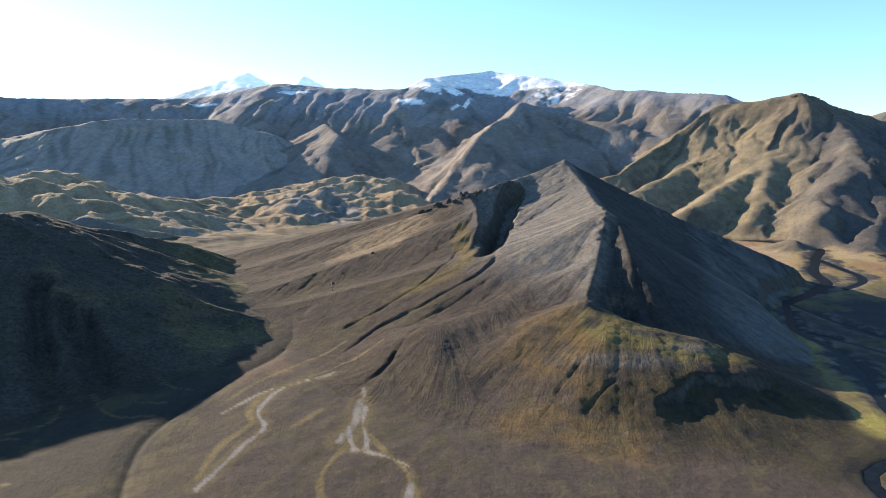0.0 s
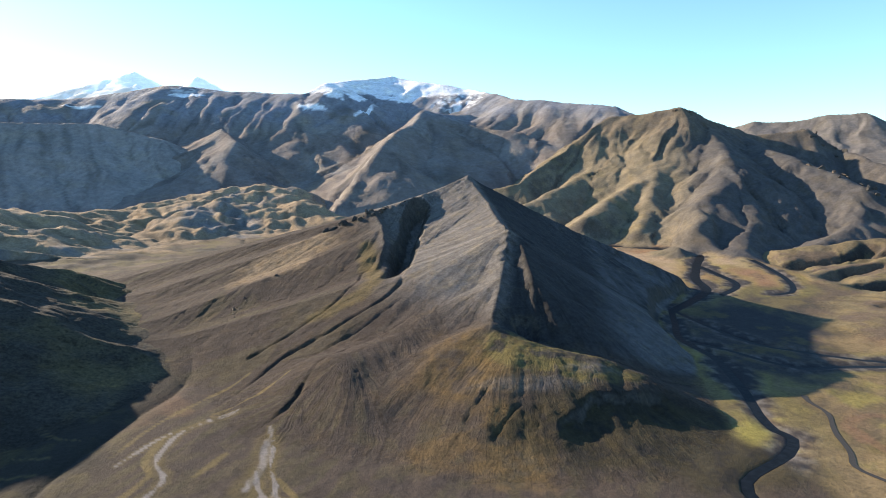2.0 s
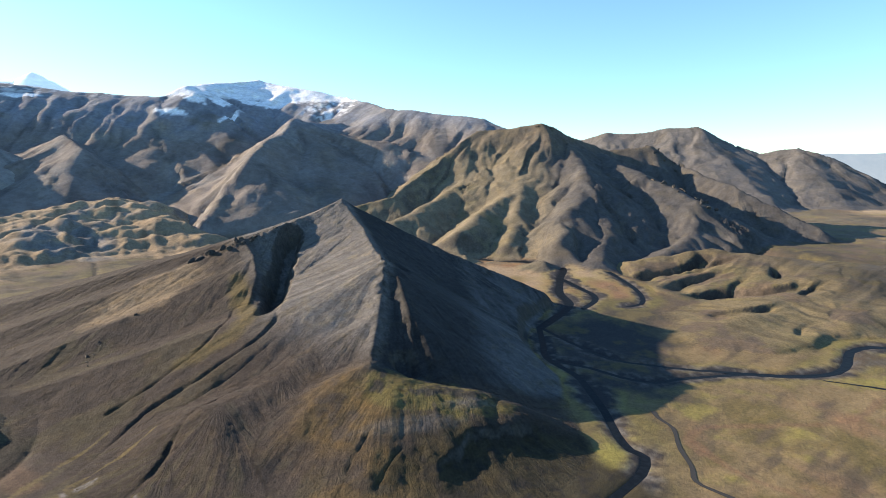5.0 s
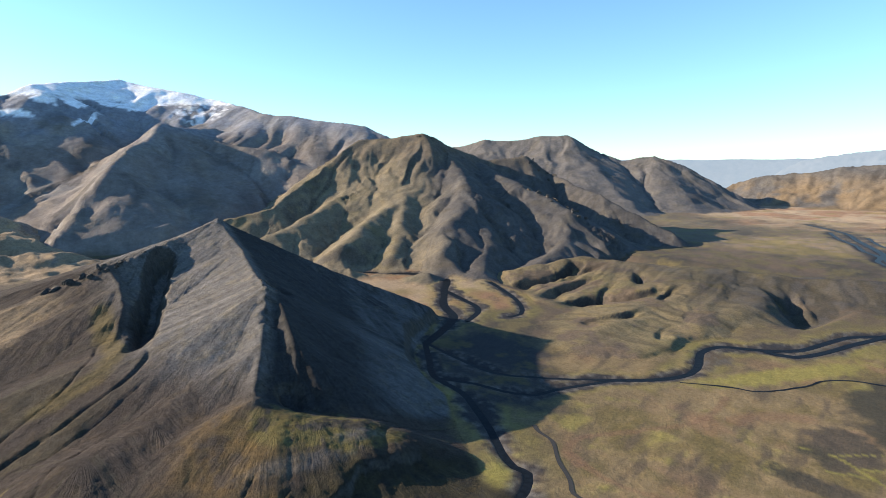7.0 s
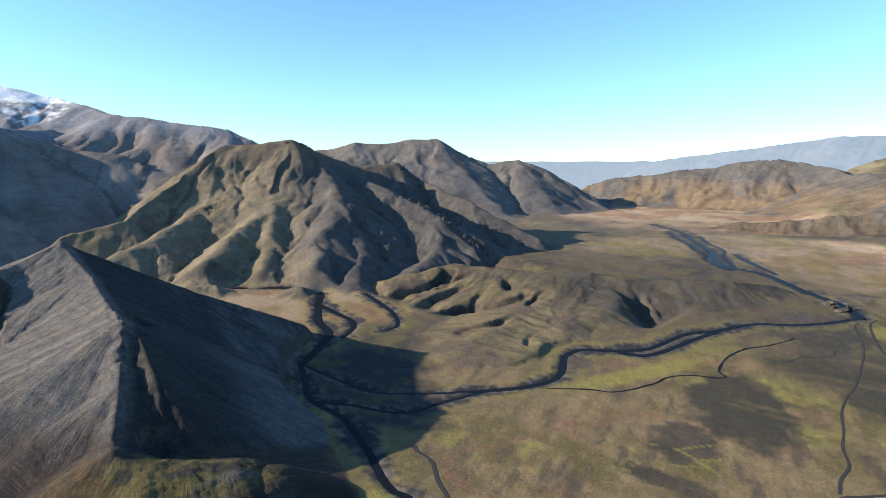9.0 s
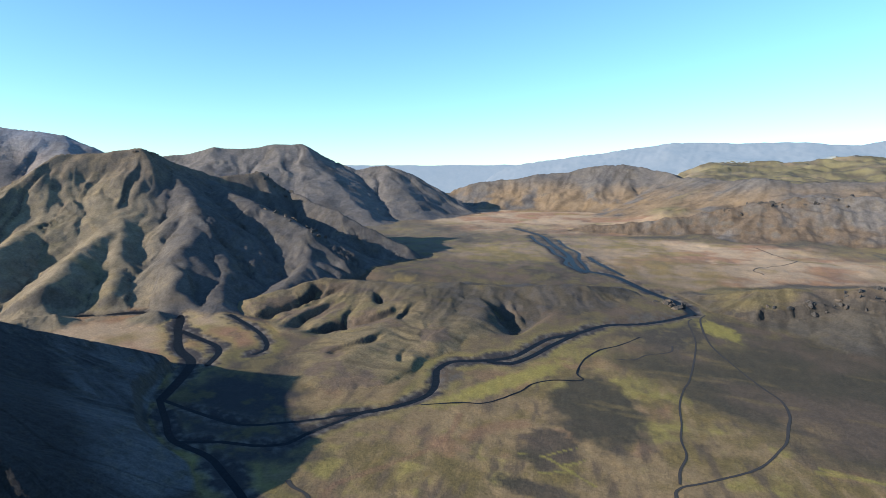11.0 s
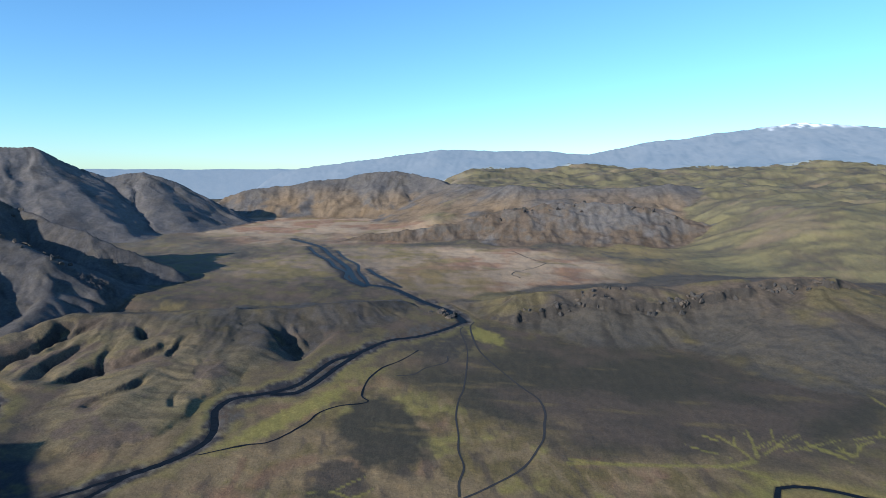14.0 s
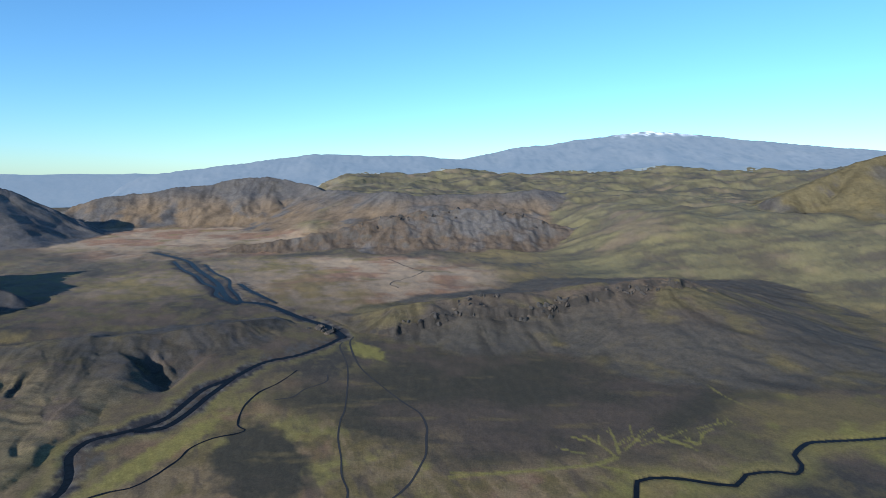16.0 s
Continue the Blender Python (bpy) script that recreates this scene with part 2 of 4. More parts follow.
def ridge(X, Y, points, left, right, w=120.0, bluff=0.0, cap=0.55):
    """A crest line (x, y, z ...) whose flanks fall off on each side: left, right are (slope near the crest, slope far off), w where
    the one passes into the other, bluff the radius of a rounded crest. Gives the height, the place along the crest and the distance from it."""
    H = np.full(X.shape, -1e4)
    C, D = np.zeros(X.shape), np.zeros(X.shape)
    p = np.array(points, float)
    run = 0.0
    for a, b in zip(p[:-1], p[1:]):
        dx, dy = b[0] - a[0], b[1] - a[1]
        length = math.hypot(dx, dy) + 1e-6
        px, py = X - a[0], Y - a[1]
        u = np.clip((px * dx + py * dy) / length ** 2, 0, 1)
        ox, oy = px - u * dx, py - u * dy
        d = np.hypot(ox, oy)
        side = ramp(-0.25, 0.25, (dx * py - dy * px) / length / (d + 4))
        near, far = right[0] + (left[0] - right[0]) * side, right[1] + (left[1] - right[1]) * side
        # the ends of the crest fall away steeply
        over = np.abs(ox * dx + oy * dy) / length / (d + 1.0)
        over = np.sqrt(over)
        near, far = np.maximum(near, cap * over), np.maximum(far, cap * over)
        dd = np.sqrt(d * d + bluff * bluff) - bluff
        h = a[2] + (b[2] - a[2]) * u - far * dd - (near - far) * w * (1 - np.exp(-dd / w))
        turn = np.arctan2(ox * dx + oy * dy, np.abs(dx * oy - dy * ox) + 1e-6)
        c = run + u * length + 70 * turn + 900 * side - 0.5 * d * (a[2] - b[2]) / length / (0.5 * near + 0.5 * far + 0.05)
        win = h > H
        H, C, D = np.where(win, h, H), np.where(win, c, C), np.where(win, d, D)
        run += length
    return H, C, D


def massif(spec, X, Y):
    """The height of a mountain over the plan, before it is joined with the ground."""
    wx = X + spec["warp"] * fbm(X, Y, spec["warp"] * 6, 3, spec["seed"] + 40)
    wy = Y + spec["warp"] * fbm(X, Y, spec["warp"] * 6, 3, spec["seed"] + 50)
    H, C, D = None, None, None
    for i, (points, left, right, w, *more) in enumerate(spec["ridges"]):
        h, c, d = ridge(wx, wy, points, left, right, w, *more)
        c = c + 3000 * i
        if H is None:
            H, C, D = h, c, d
        else:
            win = h > H
            C, D = np.where(win, c, C), np.where(win, d, D)
            H = smax(H, h, spec["soft"])
    amp, size = spec["gully"]
    grow = ramp(0, size * 1.6, D)
    bend = 0.35 * fbm(X, Y, size * 2.2, 3, spec["seed"])
    for f, s, e in ((1.0, size, 0), (0.42, size * 0.37, 7), (0.2, size * 0.15, 13)):
        n = perlin(C / s + bend * size / s, D / (s * spec["run"]), spec["seed"] + e)
        H = H - amp * f * grow * (1 - ramp(0.0, 0.42, np.abs(n)))
    H = H + spec["rough"][0] * fbm(X, Y, spec["rough"][1], 5, spec["seed"] + 70, 0.55)
    if spec["carve"]:
        H = spec["carve"](H, X, Y)
    # nothing reaches past its own stretch of land
    x0, x1, y0, y1 = spec["box"]
    inner = np.minimum(np.minimum(X - x0, x1 - X), np.minimum(Y - y0, y1 - Y))
    margin = 0.06 * min(x1 - x0, y1 - y0)
    H = H - 500 * ramp(margin, 0.25 * margin, inner)
    return H, C, D


def mountain(name, label, box, step, ridges, cover, material, gully=(6, 60), rough=(4, 50), warp=12.0, soft=10.0, join=14.0, seed=1,
             carve=None, category="mountain", run=7.0):
    return dict(name=name, label=label, box=box, step=step, ridges=ridges, cover=cover, material=material, gully=gully, rough=rough,
                warp=warp, soft=soft, join=join, seed=seed, carve=carve, category=category, run=run)


def sheet(name, X, Y, Z, keep, cover, material, fall=None):
    """A mesh over a grid of places; keep says which cells it has. Vertices that no cell uses are left out."""
    rows, cols = X.shape
    index = np.arange(rows * cols).reshape(rows, cols)
    quads = np.stack([index[:-1, :-1], index[:-1, 1:], index[1:, 1:], index[1:, :-1]], -1)[keep]
    used, inverse = np.unique(quads.ravel(), return_inverse=True)
    me = bpy.data.meshes.new(name)
    n = len(quads)
    me.vertices.add(len(used)), me.loops.add(4 * n), me.polygons.add(n)
    co = np.stack([X.ravel()[used], Y.ravel()[used], Z.ravel()[used]], -1)
    me.vertices.foreach_set("co", co.astype(np.float32).ravel())
    me.loops.foreach_set("vertex_index", inverse.astype(np.int32).ravel())
    me.polygons.foreach_set("loop_start", np.arange(0, 4 * n, 4, dtype=np.int32))
    me.update(calc_edges=True)
    me.polygons.foreach_set("use_smooth", np.ones(n, dtype=bool))
    att = me.attributes.new("cover", "FLOAT_COLOR", "POINT")
    col = np.ones((len(used), 4), np.float32)
    col[:, :3] = cover.reshape(-1, 3)[used]
    att.data.foreach_set("color", col.ravel())
    if fall is not None:
        way = np.zeros((len(used), 3), np.float32)
        way[:, 0], way[:, 1] = fall[0].ravel()[used], fall[1].ravel()[used]
        me.attributes.new("fall", "FLOAT_VECTOR", "POINT").data.foreach_set("vector", way.ravel())
    me.materials.append(material)
    me.validate()
    return new(name, me)


def steepness(X, Y, Z):
    gy = np.gradient(Z, axis=0) / (np.gradient(Y, axis=0) + 1e-9)
    gx = np.gradient(Z, axis=1) / (np.gradient(X, axis=1) + 1e-9)
    return np.hypot(gx, gy)


def raise_mountain(spec):
    x0, x1, y0, y1 = spec["box"]
    X, Y = np.meshgrid(np.arange(x0, x1, spec["step"], dtype=float), np.arange(y0, y1, spec["step"], dtype=float))
    H, C, D = massif(spec, X, Y)
    banks = river_off(X, Y)
    H = clear_of_water(H, banks)
    G = floor_height(X, Y, banks[0])
    k = spec["join"]
    Z = smax(H, G, k)
    over = H > G - k
    keep = over[:-1, :-1] | over[1:, :-1] | over[:-1, 1:] | over[1:, 1:]
    Z = Z + 0.3 * ramp(0, 6, H - G + k)
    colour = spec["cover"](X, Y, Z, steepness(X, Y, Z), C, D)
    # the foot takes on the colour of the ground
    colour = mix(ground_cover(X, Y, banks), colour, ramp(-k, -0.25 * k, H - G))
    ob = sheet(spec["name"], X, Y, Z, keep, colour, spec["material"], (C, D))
    return tagged(ob, spec["label"], spec["category"])


# ---- covers ----
def blob(X, Y, x, y, rx, ry, turn=0.0, edge=0.35, seed=0):
    """A patch with a ragged edge: 1 inside, 0 outside."""
    c, s = math.cos(radians(turn)), math.sin(radians(turn))
    u, v = ((X - x) * c + (Y - y) * s) / rx, ((Y - y) * c - (X - x) * s) / ry
    out = np.zeros(X.shape)
    near = np.nonzero(np.hypot(u, v) < 1.7 + edge)
    n = fbm(X[near], Y[near], 0.6 * min(rx, ry), 4, 31 + seed)
    out[near] = ramp(1.0 + edge, 1.0 - edge, np.hypot(u[near], v[near]) + 0.55 * n)
    return out


def veins():
    """Branching seeps of bright moss, and a long mossy strip, on the dark fan."""
    rng = random.Random(5)
    out = [(5.0, glide([(540, -20), (546, -60), (552, -110), (560, -160), (575, -190)], 6)), (3.0, glide([(560, -165), (548, -185), (535, -200)], 5))]
    for x, y, heading, length in ((580, -190, 20, 50), (585, -196, -10, 60), (592, -205, -45, 75), (600, -225, -60, 80), (570, -180, 60, 45), (600, -285, 10, 45), (605, -290, -35, 45), (590, -280, 40, 40), (640, -300, -70, 60)):
        for k in range(4):
            a = radians(heading + rng.uniform(-45, 45) * (k > 0))
            n = length * (1 if k == 0 else rng.uniform(0.3, 0.6))
            s = 0 if k == 0 else rng.uniform(0.2, 0.7) * length
            sx, sy = x + s * math.cos(radians(heading)), y + s * math.sin(radians(heading))
            out.append((1.9 if k == 0 else 1.2, glide([(sx, sy), (sx + n * 0.5 * math.cos(a) + rng.uniform(-4, 4), sy + n * 0.5 * math.sin(a)), (sx + n * math.cos(a), sy + n * math.sin(a) + rng.uniform(-6, 6))], 8)))
    return out


VEINS = veins() + [(w, glide(p, 6)) for w, p in (
    (1.6, [(446, 200), (451, 180), (444, 162), (434, 142), (426, 126)]), (1.2, [(451, 179), (467, 170), (484, 158)]), (1.1, [(444, 162), (456, 150), (470, 146)]), (1.0, [(440, 150), (432, 160), (424, 172)]),
    (2.6, [(930, -470), (900, -492), (871, -510), (824, -506), (790, -520)]), (2.4, [(830, -372), (808, -379), (770, -380), (732, -386), (681, -405)]),
    (2.2, [(548, -20), (546, -47), (550, -90), (553, -128), (562, -175)]))]
PATHS = [(w, glide(p, 6)) for w, p in ((5.0, [(291, 270), (300, 290), (327, 299), (364, 285), (409, 271), (445, 270), (490, 284)]), (14.0, [(453, 253), (485, 241), (502, 222)]), (4.0, [(300, 285), (292, 250), (300, 215), (330, 180)]))]


def ground_cover(X, Y, banks):
    bank, broad = banks
    R = np.hypot(X, Y)
    n1, n2, n3 = fbm(X, Y, 190, 4, 61), fbm(X, Y, 45, 4, 62), fbm(X, Y, 9, 3, 63)
    c = np.broadcast_to(BROWN, X.shape + (3,)).copy()
    c = mix(c, SOIL, ramp(-0.15, 0.25, n1 + 0.4 * n2))
    c = mix(c, OLIVE, ramp(-0.1, 0.35, n2 - 0.3 * n1 + 0.3 * n3))
    # mossy flats between the cone and the river
    flats = blob(X, Y, 450, 80, 300, 330, -12, seed=1)
    c = mix(c, mix(mix(np.broadcast_to(MOSS * 0.85, c.shape), OCHRE * 0.7, ramp(-0.3, 0.2, n2 + 0.5 * n1)), BRIGHT, 0.7 * ramp(0.15, 0.45, n2 - n1)), flats)
    c = mix(c, RUST, 0.6 * flats * ramp(0.15, 0.4, fbm(X, Y, 80, 4, 64)))
    lines = fbm(X * 0.35 + Y * 0.1, Y * 1.5 - X * 0.55, 26, 4, 65)
    c = mix(c, BROWN * 0.9, 0.75 * flats * ramp(0.05, 0.4, lines))
    c = mix(c, OCHRE * 0.85, 0.6 * flats * ramp(0.1, 0.45, -lines))
    # the dark gravel fan with its small ragged outliers
    dark = np.maximum(blob(X, Y, 760, -130, 190, 270, 0, 0.25, 2), np.maximum(blob(X, Y, 690, 62, 105, 48, 35, 0.3, 3), np.maximum(blob(X, Y, 572, 172, 92, 46, 28, 0.2, 4), np.maximum(blob(X, Y, 468, 182, 40, 27, 20, 0.2, 48), blob(X, Y, 398, 164, 12, 36, 0, 0.3, 49)))))
    c = mix(c, mix(np.broadcast_to(np.array((0.062, 0.054, 0.036)), c.shape), np.array((0.100, 0.076, 0.054)), ramp(-0.1, 0.45, n1 - 0.3 * n2)), dark)
    streak = fbm(X * 1.5, Y * 0.3 + X * 0.15, 40, 4, 66)
    c = mix(c, MOSS, 0.5 * dark * ramp(0.22, 0.5, streak))
    for w, line in VEINS:
        c = mix(c, BRIGHT, 0.7 * ramp(w, w * 0.3, off_line(X, Y, line, 25) + 2.5 * n2))
    for w, line in PATHS:
        c = mix(c, RUST * 0.8, 0.55 * ramp(w, w * 0.3, off_line(X, Y, line, 25) + 3 * n2 + 1.5 * n3))
    lawn = blob(X, Y, 650, -480, 85, 120, 0, 0.35, 50)
    c = mix(c, mix(np.broadcast_to(MOSS, c.shape), BRIGHT, ramp(-0.2, 0.3, n2 + n1)), 0.8 * lawn)
    # dry flood plains
    dry = np.maximum(np.maximum(blob(X, Y, 1420, 150, 330, 300, 30, 0.3, 5), blob(X, Y, 2500, 1050, 800, 520, 30, 0.3, 6)), blob(X, Y, 520, 820, 150, 190, 0, 0.3, 7))
    c = mix(c, mix(np.broadcast_to(TAN, c.shape), RUST, ramp(-0.2, 0.3, n1 + 0.5 * n2)), 0.85 * dry)
    c = mix(c, MOSS, 0.7 * dry * ramp(0.15, 0.4, fbm(X, Y, 120, 4, 67)))
    pink = blob(X, Y, 40, 1750, 330, 420, -20, 0.4, 8)
    c = mix(c, mix(np.broadcast_to(TAN, c.shape), BROWN, ramp(-0.1, 0.4, n1)), 0.8 * pink)
    green = blob(X, Y, 1650, -650, 750, 480, 20, 0.4, 10)
    c = mix(c, mix(mix(np.broadcast_to(MOSS, c.shape), OLIVE, ramp(-0.2, 0.3, n1)), SOIL * 1.2, ramp(0.1, 0.4, lines + 0.5 * n1)), 0.85 * green)
    # black sand where the streams spread below the cone
    fan = blob(X, Y, 378, 470, 62, 125, -22, 0.3, 18)
    c = mix(c, mix(np.broadcast_to(SAND * 1.5, c.shape), OLIVE * 0.7, ramp(0.0, 0.3, n2 + 0.4 * n3)), 0.95 * fan)
    lush = np.maximum(blob(X, Y, 905, 100, 42, 20, 40, 0.3, 19), np.maximum(blob(X, Y, 590, 282, 95, 16, -20, 0.35, 20), blob(X, Y, 240, 285, 22, 16, 50, 0.3, 21)))
    c = mix(c, BRIGHT * 1.05, 0.8 * lush)
    # greens along the water, then black sand and gravel bars
    c = mix(c, BRIGHT, 0.45 * ramp(30, 6, bank + 30 * n2) * ramp(300, 500, R) * ramp(1150, 900, R) * (1 - dark) * (1 - fan))
    wash = blob(X, Y, -60, 370, 170, 270, 0, 0.35, 9)
    c = mix(c, mix(np.broadcast_to(BROWN * 0.58, c.shape), OLIVE * 0.8, ramp(0.0, 0.4, n2 + 0.4 * n3)), 0.9 * wash)
    c = mix(c, SOIL * 0.6, ramp(0.8 + R / 600, 0.3, bank + 1.2 * n3) * (1 - 0.6 * wash))
    bars = ramp(15, 3, broad + 20 * n2 + 6 * n3)
    c = mix(c, mix(np.broadcast_to(SAND * 1.3, c.shape), mix(np.broadcast_to(BROWN * 0.8, c.shape), GREY * 0.8, ramp(-0.2, 0.3, n3)), ramp(-0.15, 0.3, n2 + 0.5 * n3 + 0.03 * broad)), bars)
    gravel = np.maximum(blob(X, Y, 900, 205, 75, 24, -42, 0.3, 22), np.maximum(blob(X, Y, 573, 348, 24, 17, 0, 0.3, 23), blob(X, Y, 700, 296, 60, 12, 5, 0.4, 24)))
    c = mix(c, mix(np.broadcast_to(BROWN * 0.75, c.shape), GREY * 0.55, ramp(-0.2, 0.3, n3 + n2)), 0.85 * gravel)
    # black sand bed of the upper river
    bed = np.minimum(off_line(X, Y, LINES["upper"], 60), off_line(X, Y, LINES["upper_b"], 60))
    c = mix(c, mix(np.broadcast_to(SAND * 1.3, c.shape), BROWN * 0.7, ramp(0.1, 0.4, n2 + 0.5 * n3)), 0.9 * ramp(24, 12, bed + 16 * n2))
    # mossy and tan flats beside it
    meadow = np.maximum(blob(X, Y, 1330, 640, 190, 130, 30, 0.35, 51), np.maximum(blob(X, Y, 1560, 420, 240, 130, 25, 0.35, 52), blob(X, Y, 1250, 230, 130, 110, 0, 0.4, 53)))
    c = mix(c, mix(np.broadcast_to(TAN * 0.62, c.shape), MOSS * 1.05, ramp(-0.2, 0.25, n1 + 0.7 * n2)), 0.8 * meadow * ramp(8, 20, bed))
    # the green plateau: long low swells, lit tops and shaded hollows put into the colour
    plateau = ramp(-250, -420, Y + 80 * n1) * ramp(1050, 1350, X) + ramp(2300, 2600, R) * ramp(900, 300, Y)
    swell = fbm(X * 1.2, Y * 0.42 + 0.2 * X, 85, 5, 69)
    fine = fbm(X * 1.3, Y * 0.5, 34, 4, 78)
    band = mix(np.broadcast_to(np.array((0.098, 0.088, 0.052)), c.shape), np.array((0.150, 0.132, 0.066)), ramp(-0.05, 0.25, swell + 0.5 * fine))
    band = mix(band, SOIL * 1.05, 0.9 * ramp(0.04, 0.26, -swell + 0.5 * fine))
    band = mix(band, TAN * 0.6, 0.5 * ramp(0.1, 0.4, fbm(X, Y * 0.6, 150, 4, 70)))
    # rolling country far off
    far = ramp(1500, 2600, R) * (1 - dry) * (1 - pink)
    c = mix(c, mix(mix(np.broadcast_to(OLIVE * 1.25, c.shape), mix(np.broadcast_to(TAN * 0.65, c.shape), GREY * 1.15, ramp(-0.2, 0.25, n2)), 0.75 * ramp(-0.2, 0.3, n1)), SOIL * 1.3, ramp(0.0, 0.3, fbm(X, Y, 280, 5, 68))), 0.8 * far)
    c = mix(c, band, 0.8 * np.clip(plateau, 0, 1))
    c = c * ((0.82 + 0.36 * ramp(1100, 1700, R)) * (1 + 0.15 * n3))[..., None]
    # hill-foot moss with the hill's shade put in, and the cone's own gravel running out
    moss_shade = ramp(-100, -135, X + 20 * n2) * ramp(520, 430, Y) * ramp(-700, -500, X)
    c = mix(c, mix(np.broadcast_to(SOIL * 0.38, c.shape), OLIVE * 0.36, ramp(0.0, 0.4, n2 + 0.6 * n3)), 0.97 * moss_shade)
    for w, line in HILL_RUNS:
        c = mix(c, MOSS * 0.55, 0.7 * ramp(w, w * 0.3, off_line(X, Y, line, 25) + 2.5 * n2 + n3))
    apron = (X > -150) & (X < 250) & (Y > 120) & (Y < 460)
    if apron.any():
        x, y = X[apron], Y[apron]
        own = cone_cover(x, y, 4 + 0 * x, 0 * x, 0.86 * x - 0.5 * y, 0.86 * y + 0.5 * x)
        c[apron] = mix(c[apron], own, (ramp(-128, -105, x + 8 * n2[apron]) * ramp(236, 220, x + 8 * n2[apron]) * ramp(120, 170, y) * ramp(460, 430, y)))
    return c


# washed-out pale gravel runs: half width, line
PALE_RUNS = [(w, glide(p, 4)) for w, p in (
    (2.0, [(-62, 376), (-78, 364), (-88, 354), (-92, 337), (-92, 317), (-84, 300), (-89, 279), (-92, 262), (-97, 240)]), (1.0, [(-60, 380), (-80, 366), (-97, 350), (-112, 320)]),
    (3.6, [(-37, 335), (-37, 308), (-40, 292), (-43, 283)]), (1.0, [(-38, 351), (-34, 330), (-33, 303), (-29, 284), (-28, 272), (-15, 263), (-6, 251), (-8, 225)]),
    (1.6, [(-40, 300), (-38, 286), (-34, 273)]))]
# threads of yellow moss along old melt-water runs
MOSS_RUNS = [(w, glide(p, 4)) for w, p in (
    (1.6, [(-40, 276), (-46, 250), (-42, 226)]), (2.2, [(-70, 300), (-64, 310), (-58, 322)]), (1.4, [(-28, 290), (-18, 268), (-8, 250), (-4, 225)]),
    (1.8, [(-96, 350), (-98, 320), (-92, 305), (-100, 280), (-100, 250)]), (1.5, [(-60, 440), (-85, 405), (-105, 370), (-118, 330)]), (1.3, [(-30, 420), (-60, 390), (-75, 376)]))]


# yellowish threads of moss at the foot of the dark hill
HILL_RUNS = [(w, glide(p, 5)) for w, p in (
    (1.6, [(-196, 346), (-180, 326), (-165, 316), (-150, 318)]), (1.4, [(-184, 350), (-168, 338), (-150, 336)]), (1.4, [(-205, 330), (-200, 310), (-215, 292)]), (1.6, [(-285, 310), (-260, 290), (-230, 286), (-205, 292)]),
    (1.4, [(-260, 250), (-220, 244), (-180, 248)]), (1.2, [(-230, 230), (-190, 228), (-150, 236)]), (1.2, [(-170, 372), (-155, 360), (-142, 356)]))]


